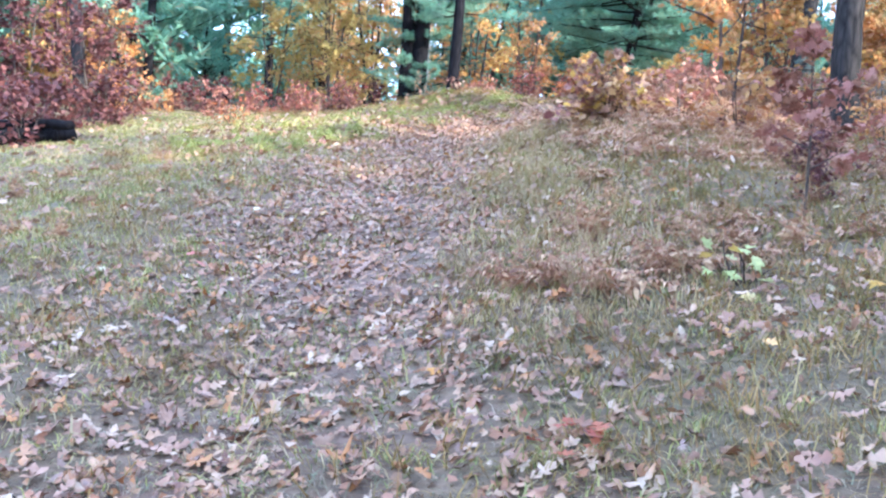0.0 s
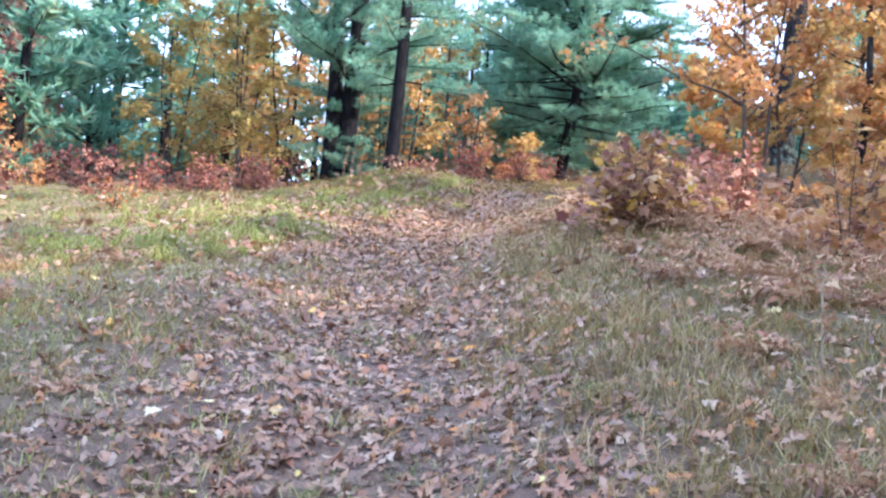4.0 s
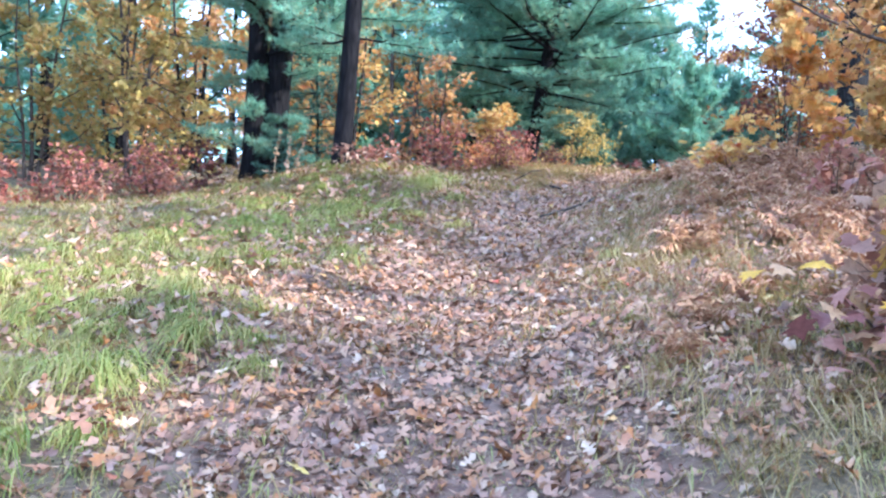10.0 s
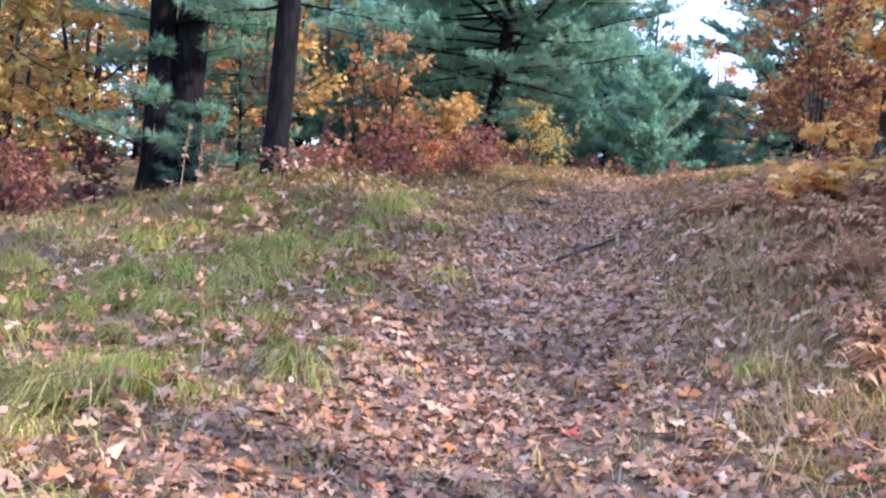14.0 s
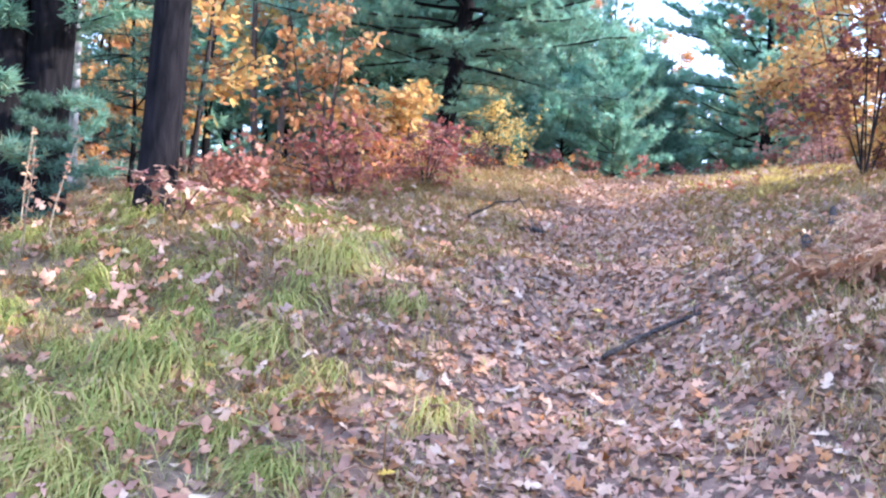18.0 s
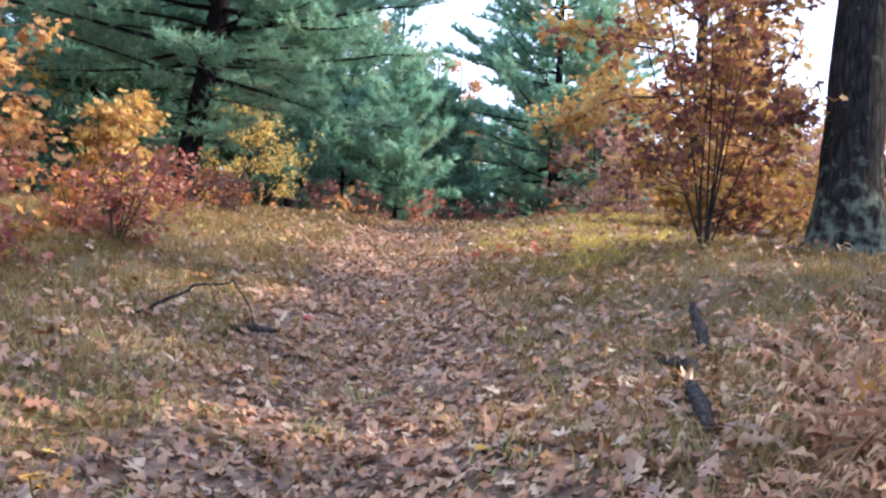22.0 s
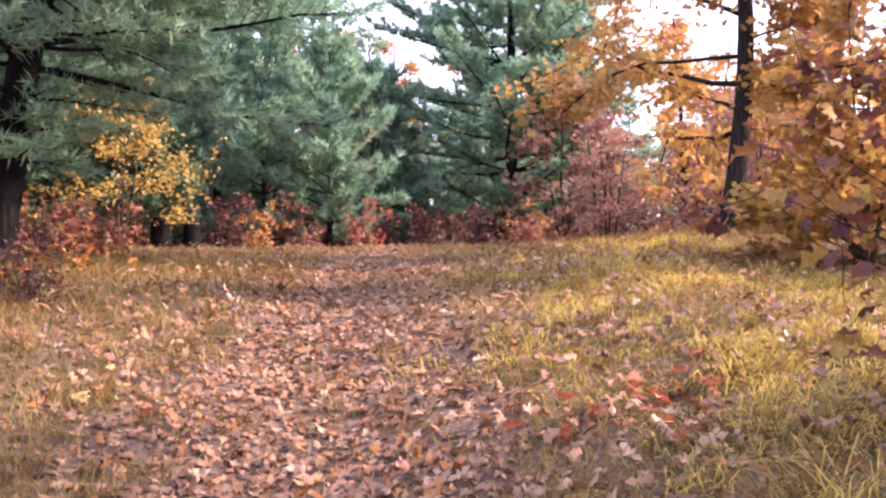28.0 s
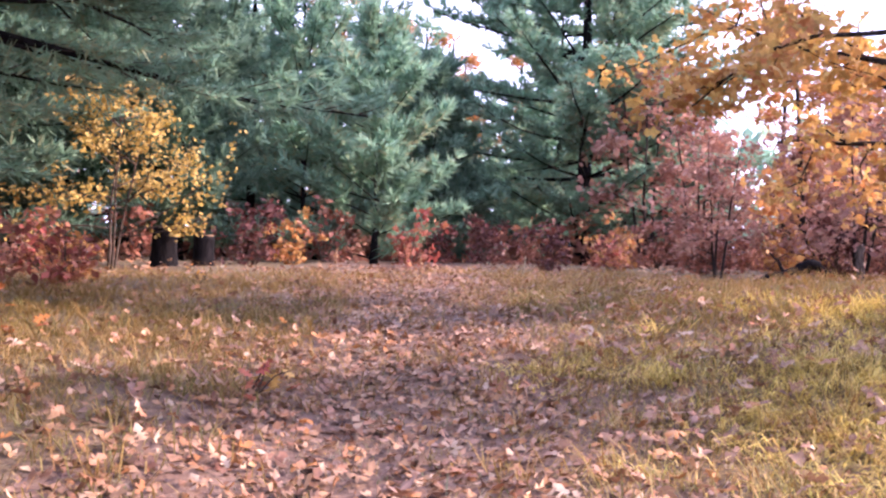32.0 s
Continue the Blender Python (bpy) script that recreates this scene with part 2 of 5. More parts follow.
M_MIXED = leafy("turning_leaf", [(0.10, 0.042, 0.04), (0.15, 0.06, 0.052), (0.19, 0.075, 0.055), (0.25, 0.11, 0.06), (0.33, 0.17, 0.06), (0.50, 0.33, 0.08)], 0.4)
M_TAWNY = leafy("tawny_leaf", [(0.24, 0.11, 0.08), (0.40, 0.25, 0.15), (0.18, 0.08, 0.07), (0.52, 0.33, 0.06), (0.30, 0.17, 0.13), (0.46, 0.30, 0.14)], 0.3)
M_FERN = leafy("dead_fern", [(0.307, 0.147, 0.081), (0.472, 0.27, 0.143), (0.201, 0.091, 0.058), (0.614, 0.417, 0.23), (0.366, 0.183, 0.101)], 0.3)
M_NEEDLE = leafy("pine_needle", [(0.157, 0.291, 0.202), (0.224, 0.403, 0.28), (0.302, 0.482, 0.336), (0.202, 0.358, 0.258), (0.314, 0.358, 0.224)], 0.5, 0.6, speck=0.3, gloss=0.2)
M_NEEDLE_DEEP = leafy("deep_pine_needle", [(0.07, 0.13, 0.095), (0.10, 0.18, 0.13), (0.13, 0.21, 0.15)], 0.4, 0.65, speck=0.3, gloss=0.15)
M_NEEDLE_MID = leafy("mid_pine_needle", [(0.10, 0.19, 0.135), (0.15, 0.26, 0.18), (0.19, 0.30, 0.21)], 0.45, 0.65, speck=0.3, gloss=0.15)
M_NEEDLE_PALE = leafy("pale_pine_needle", [(0.16, 0.33, 0.22), (0.20, 0.38, 0.26), (0.17, 0.34, 0.24)], 0.35, 0.5)
M_GREEN = leafy("green_blade", [(0.19, 0.22, 0.06), (0.27, 0.28, 0.08), (0.36, 0.33, 0.10), (0.40, 0.34, 0.13), (0.42, 0.33, 0.18), (0.33, 0.25, 0.14)], 0.35)
M_LUSH = leafy("lush_blade", [(0.18, 0.224, 0.042), (0.271, 0.305, 0.067), (0.372, 0.367, 0.091), (0.461, 0.385, 0.122), (0.251, 0.269, 0.061), (0.502, 0.385, 0.164)], 0.4)
M_WORN = leafy("worn_blade", [(0.176, 0.194, 0.106), (0.299, 0.238, 0.15), (0.132, 0.158, 0.079), (0.352, 0.273, 0.194), (0.246, 0.185, 0.123), (0.211, 0.211, 0.132)], 0.3)
M_STRAW = leafy("straw_blade", [(0.284, 0.176, 0.049), (0.363, 0.234, 0.068), (0.216, 0.153, 0.041), (0.304, 0.158, 0.056), (0.196, 0.158, 0.045), (0.412, 0.27, 0.105)], 0.35)
M_BANK = leafy("bank_blade", [(0.187, 0.188, 0.054), (0.272, 0.219, 0.07), (0.357, 0.259, 0.102), (0.255, 0.172, 0.064), (0.162, 0.164, 0.048), (0.391, 0.282, 0.121)], 0.35)
M_PALE = leafy("pale_straw_blade", [(0.46, 0.34, 0.17), (0.52, 0.40, 0.22), (0.38, 0.30, 0.13), (0.42, 0.29, 0.16), (0.34, 0.30, 0.12)], 0.35)
# yellow-green blades, raised in colour to carry the sunlight of the clearing
M_GOLDEN_SUNLIT = leafy("sunlit_golden_blade", [(0.702, 0.552, 0.121), (0.773, 0.596, 0.172), (0.585, 0.487, 0.112), (0.749, 0.542, 0.198), (0.468, 0.433, 0.112)], 0.4)
# dark bark taken to near black: forest shade on the trunks is in the colour
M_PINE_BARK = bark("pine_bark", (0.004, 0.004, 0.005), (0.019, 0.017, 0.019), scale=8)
M_OAK_BARK = bark("oak_bark", (0.006, 0.0055, 0.006), (0.05, 0.046, 0.045), lichen=(0.13, 0.155, 0.125), scale=13, ridge=1.0, lichen_top=1.3)
M_GREY_BARK = bark("grey_bark", (0.012, 0.011, 0.0115), (0.055, 0.048, 0.045), scale=10)
M_PALE_BARK = bark("pale_bark", (0.16, 0.155, 0.16), (0.42, 0.41, 0.42), scale=7, ridge=0.15)
M_TWIG = bark("twig_bark", (0.04, 0.03, 0.025), (0.13, 0.10, 0.08), scale=20, ridge=0.2)
M_DEAD = bark("dead_wood", (0.035, 0.028, 0.026), (0.19, 0.16, 0.14), scale=16, ridge=0.6)
M_ROTTEN = bark("rotten_wood", (0.008, 0.0075, 0.008), (0.13, 0.115, 0.11), scale=22, ridge=0.9)
M_CUT = bark("cut_wood", (0.16, 0.10, 0.06), (0.34, 0.24, 0.15), scale=14, ridge=0.2)
M_STALK = bark("dry_stalk", (0.22, 0.17, 0.11), (0.45, 0.37, 0.26), scale=30, ridge=0.1)
M_EARTH = earth("earth")


# ---- mesh tools ----
def mesh_of(name, verts, faces, material, smooth=False):
    """A mesh from arrays; faces is a list of index arrays, each of one polygon size."""
    me = bpy.data.meshes.new(name)
    verts = np.asarray(verts, dtype=np.float32)
    faces = [np.asarray(f, dtype=np.int32) for f in faces if len(f)]
    me.vertices.add(len(verts))
    me.vertices.foreach_set("co", verts.ravel())
    flat = np.concatenate([f.ravel() for f in faces])
    sizes = np.concatenate([np.full(len(f), f.shape[1], dtype=np.int32) for f in faces])
    me.loops.add(len(flat))
    me.loops.foreach_set("vertex_index", flat)
    me.polygons.add(len(sizes))
    me.polygons.foreach_set("loop_start", np.concatenate([[0], np.cumsum(sizes)[:-1]]).astype(np.int32))
    if smooth:
        me.polygons.foreach_set("use_smooth", np.ones(len(sizes), dtype=bool))
    me.materials.append(material)
    me.update(calc_edges=True)
    return me


class Pile:
    """Collects pieces into one mesh."""

    def __init__(self):
        self.v, self.f, self.n = [], [], 0

    def add(self, v, f):
        self.v.append(v)
        self.f.append(np.asarray(f) + self.n)
        self.n += len(v)

    def mesh(self, name, material, smooth=False):
        by = {}
        for f in self.f:
            by.setdefault(f.shape[1], []).append(f)
        return mesh_of(name, np.concatenate(self.v), [np.concatenate(x) for x in by.values()], material, smooth)


def tube(points, radii, sides=6, knobs=0.0, rng=None):
    """A tapered round limb along a line of points, closed at both ends."""
    p = np.asarray(points, float)
    r = np.asarray(radii, float)
    t = np.gradient(p, axis=0)
    t /= np.linalg.norm(t, axis=1)[:, None] + 1e-9
    ref = np.eye(3)[np.argmin(np.abs(t.mean(0)))]
    a = np.cross(t, ref)
    a /= np.linalg.norm(a, axis=1)[:, None] + 1e-9
    b = np.cross(t, a)
    ang = np.linspace(0, 2 * np.pi, sides, endpoint=False)
    rr = np.repeat(r[:, None], sides, 1)
    if knobs:
        rr = rr * (1 + knobs * rng.normal(0, 1, rr.shape))
    v = p[:, None, :] + rr[..., None] * (np.cos(ang)[None, :, None] * a[:, None, :] + np.sin(ang)[None, :, None] * b[:, None, :])
    n = len(p)
    i = np.arange(n - 1)[:, None] * sides
    j = np.arange(sides)[None, :]
    k = (j + 1) % sides
    f = np.stack([i + j, i + k, i + sides + k, i + sides + j], -1).reshape(-1, 4)
    v = np.concatenate([v.reshape(-1, 3), p[:1], p[-1:]])
    s = np.arange(sides)
    lid = np.concatenate([np.stack([(s + 1) % sides, s, s * 0 + n * sides, s * 0 + n * sides], -1),
                          np.stack([(n - 1) * sides + s, (n - 1) * sides + (s + 1) % sides, s * 0 + n * sides + 1, s * 0 + n * sides + 1], -1)])
    return v, f, lid[:, :3]


def add_tube(pile, points, radii, sides=6, knobs=0.0, rng=None):
    v, f, lid = tube(points, radii, sides, knobs, rng)
    start = pile.n
    pile.add(v, f)
    pile.f.append(lid + start)


def bough(rng, start, way, length, n=6, rise=0.0, wobble=0.12):
    """A wandering line that starts off one way and bends up (or down)."""
    pts = [np.asarray(start, float)]
    d = np.asarray(way, float) / np.linalg.norm(way)
    for _ in range(n):
        d = d + rng.normal(0, wobble, 3) + np.array([0, 0, rise / n])
        d /= np.linalg.norm(d)
        pts.append(pts[-1] + d * length / n)
    return np.array(pts)


def along(line, s):
    """Places and directions at the fractions s of a line."""
    x = np.clip(np.asarray(s), 0, 0.9999) * (len(line) - 1)
    i = x.astype(int)
    w = (x - i)[:, None]
    d = line[i + 1] - line[i]
    return line[i] * (1 - w) + line[i + 1] * w, d / (np.linalg.norm(d, axis=1)[:, None] + 1e-9)


# leaf outlines, stalk end at the origin, one unit long
CURLED_OAK = np.array([(0.02, 0), (0.19, 0.27), (0.08, 0.32), (0.30, 0.57), (0.09, 0.60), (0.19, 0.84), (0, 1.0)])
OAK_LEAF = np.array([(0.03, 0), (0.10, 0.14), (0.26, 0.20), (0.12, 0.34), (0.40, 0.46), (0.15, 0.58), (0.34, 0.76), (0.11, 0.82), (0, 1.0)])
MAPLE_LEAF = np.array([(0.05, 0), (0.34, 0.06), (0.24, 0.24), (0.58, 0.42), (0.36, 0.50), (0.40, 0.70), (0.18, 0.66), (0, 1.0)])
SMALL_LEAF = np.array([(0.03, 0), (0.28, 0.18), (0.14, 0.36), (0.38, 0.56), (0.14, 0.72), (0, 1.0)])
DIAMOND = np.array([(0.02, 0), (0.3, 0.5), (0, 1.0)])
PLAIN_LEAF = np.array([(0.02, 0), (0.22, 0.3), (0.2, 0.6), (0, 1.0)])


def leaf_shape(half):
    """A closed outline fanned round a point on the midrib."""
    if len(half) == 3:
        return np.array([(0, 0, 0), (half[1][0], half[1][1], 0), (0, 1, 0), (-half[1][0], half[1][1], 0)]), np.array([(0, 1, 2, 3)])
    o = np.concatenate([half, half[-2::-1] * (-1, 1)])
    v = np.concatenate([[(0, 0.5)], o])
    v = np.column_stack([v, np.zeros(len(v))])
    n = len(o)
    f = np.array([(0, 1 + i, 1 + (i + 1) % n) for i in range(n)])
    return v, f


def scatter(rng, pos, size, half, tilt=0.5, curl=0.25, slope=None, faces_up=True, heading=None):
    """One leaf of this outline at every place, each turned, tilted and curled at will."""
    v, f = leaf_shape(half)
    n, k = len(pos), len(v)
    size = np.broadcast_to(size, (n,))
    loc = np.repeat(v[None], n, 0)
    loc[..., 1] -= 0.5
    c = rng.normal(0, curl, (n, 3))
    loc[..., 2] = c[:, :1] * (2 * loc[..., 0]) ** 2 * 0.6 + c[:, 1:2] * loc[..., 1] ** 2 + c[:, 2:] * loc[..., 0] * loc[..., 1]
    loc = loc * size[:, None, None]
    a = rng.uniform(0, 2 * np.pi, n) if heading is None else heading
    tx, ty = rng.normal(0, tilt, n), rng.normal(0, tilt, n)
    cx, sx, cy, sy, ca, sa = np.cos(tx), np.sin(tx), np.cos(ty), np.sin(ty), np.cos(a), np.sin(a)
    x, y, z = loc[..., 0], loc[..., 1], loc[..., 2]
    y, z = y * cx[:, None] - z * sx[:, None], y * sx[:, None] + z * cx[:, None]
    x, z = x * cy[:, None] + z * sy[:, None], -x * sy[:, None] + z * cy[:, None]
    x, y = x * ca[:, None] - y * sa[:, None], x * sa[:, None] + y * ca[:, None]
    if slope is not None:
        z = z + x * slope[0][:, None] + y * slope[1][:, None]
    out = np.stack([x, y, z], -1) + pos[:, None, :]
    faces = (f[None] + (np.arange(n) * k)[:, None, None]).reshape(-1, f.shape[1])
    return out.reshape(-1, 3), faces


def part(name, me, parent, label="", at=None, kind=""):
    """One mesh as one object under a thing or a part; kind "stuff" for a joined mass too fine to count."""
    ob = new(name, me)
    ob.parent = parent
    if at is not None:
        ob.matrix_basis = at
    if label:
        ob["label"] = label
    if kind:
        ob["kind"] = kind
    return ob


def thing(name, x, y, z, label, category, group="", kind=""):
    """The Empty at a thing's base, under which its parts go."""
    ob = new(name)
    ob.empty_display_size = 0.2
    ob.matrix_basis = pose(x, y, z)
    return tagged(ob, label, category, group, kind)


# ---- the lie of the land ----
SLOPE = [-0.067, 2.052, -0.043, -0.019, 1.323, -0.267, -0.022]
MOUNDS = [(12.6, 22.3, 2.9, 0.50), (14.8, 30.8, 2.6, 0.6), (0.15, 23.8, 1.45, 0.5), (-1.3, 25.9, 1.3, -0.2), (8.8, 24.2, 1.9, 0.50), (4.6, 21.4, 1.4, 0.33), (9.3, 28.2, 2, 0.24), (-3.3, 25.4, 2, -0.10), (0.4, 10.5, 2, 0.00), (2.2, 13.5, 1.4, 0.11), (6, 34.5, 2.5, 0.16)]


WAY_Y = np.array([-6.0, 0.0, 5.0, 10.0, 14.0, 17.5, 20.5, 25.0, 28.5, 32.0, 36.0, 46.0])
WAY_X = np.array([-0.4, -0.4, -0.7, -0.6, -0.1, 0.7, 2.1, 4.7, 6.9, 9.3, 12.0, 18.0])


def off_way(x, y):
    """Signed distance from the middle of the trodden way, to the right."""
    lean = np.interp(y, [0, 14, 21, 40], [1.0, 0.96, 0.84, 0.84])
    return (x - np.interp(y, WAY_Y, WAY_X)) * lean


# the way is worn into the slope, with low banks beside it
HOLLOW = ([-4, 2, 9, 15, 21, 26, 29, 32], [-0.05, -0.16, -0.19, -0.11, -0.19, -0.13, -0.09, 0])
RIGHT_BANK = ([3, 7, 10, 14, 16, 18.5, 20, 22, 26, 30, 34], [0, 0.06, 0.2, 0.12, 0.22, 0.42, 0.38, 0.12, 0.0, 0.1, 0])
LEFT_BANK = ([3, 8, 13, 17, 21, 25, 27.5, 31, 35], [0.05, 0.14, 0.04, 0.05, -0.08, 0.05, 0.2, 0.18, 0])


def clamp_soft(v, low, high, w=2.0):
    return low + w * np.logaddexp(0, (v - low) / w) - w * np.logaddexp(0, (v - high) / w)


def land(x, y):
    """Height of the ground: a long rise that levels out, higher on the right, with a few mounds."""
    x, y = np.asarray(x, float), np.asarray(y, float)
    u, v = clamp_soft(x, -14, 22) / 10, clamp_soft(y, -6, 44, 3.0) / 10
    s = SLOPE
    z = s[0] + s[1] * v + s[2] * v * v + s[3] * v ** 3 + s[4] * u + s[5] * u * v + s[6] * u * u
    for mx, my, r, h in MOUNDS:
        z = z + h * np.exp(-((x - mx) ** 2 + (y - my) ** 2) / (2 * r * r))
    side = off_way(x, y)
    z = z + np.interp(y, *HOLLOW) * np.exp(-side ** 2) + np.interp(y, *RIGHT_BANK) * np.exp(-((side - 2.7) / 1.35) ** 2) + np.interp(y, *LEFT_BANK) * np.exp(-((side + 2.4) / 1.2) ** 2)
    near = np.exp(-((x - 4) / 25) ** 4 - ((y - 20) / 35) ** 4)
    return z + near * 0.018 * (np.sin(2.3 * x + 1.1 * y) + np.sin(1.7 * y - 2.9 * x + 1) + 0.6 * np.sin(5.1 * x + 4.3 * y))


def land_slope(x, y):
    return (land(x + 0.1, y) - land(x - 0.1, y)) / 0.2, (land(x, y + 0.1) - land(x, y - 0.1)) / 0.2


def trodden(x, y):
    """1 on the leaf-strewn way, 0 in the grass."""
    w = 0.98 + 0.17 * np.sin(0.9 * y) + 0.14 * np.sin(2.3 * y + 1) + 0.12 * np.sin(3.1 * x + 1.7 * y)
    return 1 / (1 + np.exp(np.clip((np.abs(off_way(x, y) + 0.12) - w) / 0.38, -50, 50)))


def spread_axis(low, high, step, far):
    core = np.arange(low, high + step / 2, step)
    wings = np.array([1.5, 4, 9, 18, 35, 70, 150, 400, 1500.0])
    wings = wings[wings < far]
    return np.concatenate([low - wings[::-1], core, high + wings])


gx, gy = spread_axis(-14, 24, 0.25, 2000), spread_axis(-8, 50, 0.25, 2000)
GX, GY = np.meshgrid(gx, gy)
gv = np.stack([GX, GY, land(GX, GY)], -1).reshape(-1, 3)
ii = (np.arange(len(gy) - 1)[:, None] * len(gx) + np.arange(len(gx) - 1)[None]).ravel()
ground_mesh = mesh_of("ground", gv, [np.stack([ii, ii + 1, ii + len(gx) + 1, ii + len(gx)], -1)], M_EARTH, True)
ground_mesh.attributes.new("trodden", "FLOAT", "POINT").data.foreach_set("value", (trodden(GX, GY) * np.interp(GY, [4, 16], [0.35, 1.0])).ravel().astype(np.float32))
ground = tagged(new("ground", ground_mesh), "sloping woodland ground of soil, moss and matted leaves", "ground", kind="structure")


# ---- trees ----
def trunk_line(rng, h, lean, n=16, wander=0.05):
    s = np.linspace(0, 1, n)
    z = -0.2 + s ** 1.25 * (h + 0.2)
    ph = rng.uniform(0, 6, 4)
    x = lean[0] * z + wander * (np.sin(2.1 * s * 3 + ph[0]) + 0.5 * np.sin(13 * s + ph[1])) * s ** 0.5
    y = lean[1] * z + wander * (np.sin(1.8 * s * 3 + ph[2]) + 0.5 * np.sin(11 * s + ph[3])) * s ** 0.5
    return np.column_stack([x, y, z])


def trunk_mesh(rng, line, r, material, sides=14, flare=0.45, top=0.12, knobs=0.02):
    z = line[:, 2]
    h = z[-1]
    fine = np.linspace(0, 1, 40)
    pts, _ = along(line, fine)
    zz = pts[:, 2]
    radii = r * (1 - (1 - top) * np.clip(zz / h, 0, 1) ** 1.1) * (1 + flare * np.exp(-np.clip(zz, -0.2, None) / 0.28))
    p = Pile()
    add_tube(p, pts, radii, sides, knobs, rng)
    return p.mesh("trunk", material, True)


def needle_mesh(rng, pos, axis, per, length, width, material, budget):
    """Tufts of thin needles that stand off the twig ends."""
    if len(pos) * per > budget:
        keep = rng.choice(len(pos), budget // per, replace=False)
        pos, axis = pos[keep], axis[keep]
    n = len(pos) * per
    p = np.repeat(pos, per, 0) + rng.normal(0, 0.02, (n, 3))
    d = np.repeat(axis, per, 0) * 0.75 + rng.normal(0, 0.55, (n, 3)) + (0, 0, 0.22)
    d /= np.linalg.norm(d, axis=1)[:, None]
    side = np.cross(d, rng.normal(0, 1, (n, 3)))
    side /= np.linalg.norm(side, axis=1)[:, None] + 1e-9
    ln = length * rng.uniform(0.65, 1.2, n)[:, None]
    v = np.stack([p - side * width / 2, p + side * width / 2, p + d * ln + (0, 0, -1) * ln * 0.08], 1).reshape(-1, 3)
    return mesh_of("needles", v, [np.arange(n * 3).reshape(-1, 3)], material)


def pine(name, x, y, h, r, base, reach, seed, label, lean=(0, 0), whorl=0.55, each=4, power=0.75, droop=0.0, lift=0.25, needles=60000, per=12,
         long_needle=0.17, wide=0.018, twigs=1.0, material=None, split=True, twin=None, flare=0.35, favour=None, group="", top_cut=None, rise=0.25, fine=True, low_short=0.0):
    """A white pine: tapered trunk, tiers of long limbs with flat plumes of needles."""
    rng = np.random.default_rng(seed)
    t = thing(name, x, y, float(land(x, y)), label, "tree", group)
    lines = [(trunk_line(rng, h, lean), r)]
    if twin:
        second = trunk_line(rng, h * 0.93, twin[:2])
        second[:, :2] += np.array(twin[2:4])
        lines.append((second, r * 0.85))
    tufts, axes = [], []
    limbs = Pile()
    twig_pile = Pile()
    for li, (line, rad) in enumerate(lines):
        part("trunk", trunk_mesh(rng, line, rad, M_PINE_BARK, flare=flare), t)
        z = base
        while z < h * 0.985 and (top_cut is None or z < top_cut):
            f = (z - base) / (h - base)
            s_at = np.interp(z, line[:, 2], np.linspace(0, 1, len(line)))
            root, _ = along(line, [s_at])
            turn = rng.uniform(0, 2 * np.pi)
            for k in range(each):
                az = turn + k * 2 * np.pi / each + rng.normal(0, 0.3)
                ln = reach * max(0.12, (1 - f) ** power) * rng.uniform(0.65, 1.1) * (1 if f > 0.12 else rng.uniform(0.5, 1.0))
                if z < low_short:
                    ln *= 0.42
                if favour is not None:
                    ln *= 1 + favour[1] * math.cos(az - favour[0])
                el = rng.normal(lift * (0.4 + f), 0.12) - droop * (1 - f)
                way = (math.cos(az) * math.cos(el), math.sin(az) * math.cos(el), math.sin(el))
                limb = bough(rng, root[0], way, ln, 7 if fine else 4, rise=rise - droop * 0.5, wobble=0.07)
                rl = max(0.007, 0.0085 * ln + 0.003)
                apart = split and li == 0 and ln > reach * 0.5
                into = Pile() if apart else limbs
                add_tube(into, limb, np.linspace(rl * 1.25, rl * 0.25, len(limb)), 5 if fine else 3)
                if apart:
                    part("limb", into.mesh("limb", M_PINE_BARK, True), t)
                m = max(4, int(ln * 7 * twigs))
                ss = np.linspace(0.28, 0.99, m)
                pp, dd = along(limb, ss)
                for i in range(m):
                    side = 1 if i % 2 else -1
                    c = side * rng.uniform(0.5, 1.15)
                    d = dd[i]
                    w = np.array([d[0] * math.cos(c) - d[1] * math.sin(c), d[0] * math.sin(c) + d[1] * math.cos(c), d[2] + rng.normal(0.1, 0.12)])
                    lb = min(1.1, ln * 0.33) * (1.1 - 0.7 * ss[i]) * rng.uniform(0.6, 1.2)
                    k2 = max(2, int(lb / 0.11))
                    q = np.linspace(0.25, 1, k2)[:, None]
                    pts = pp[i] + w * lb * q + (0, 0, 1) * (0.12 * lb * q ** 2)
                    if lb > 0.3 and fine:
                        add_tube(twig_pile, np.array([pp[i], pts[len(pts) // 2], pts[-1]]), [0.008, 0.005, 0.002], 3)
                    tufts.append(pts)
                    axes.append(np.repeat(w[None] / np.linalg.norm(w), k2, 0))
            z += whorl * rng.uniform(0.7, 1.3) * (1 - 0.35 * f)
    if limbs.n:
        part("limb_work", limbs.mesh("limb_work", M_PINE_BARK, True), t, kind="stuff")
    if twig_pile.n:
        part("twig_work", twig_pile.mesh("twig_work", M_TWIG), t, kind="stuff")
    part("crown", needle_mesh(rng, np.concatenate(tufts), np.concatenate(axes), per, long_needle, wide, material or M_NEEDLE, needles), t, kind="stuff")
    return t


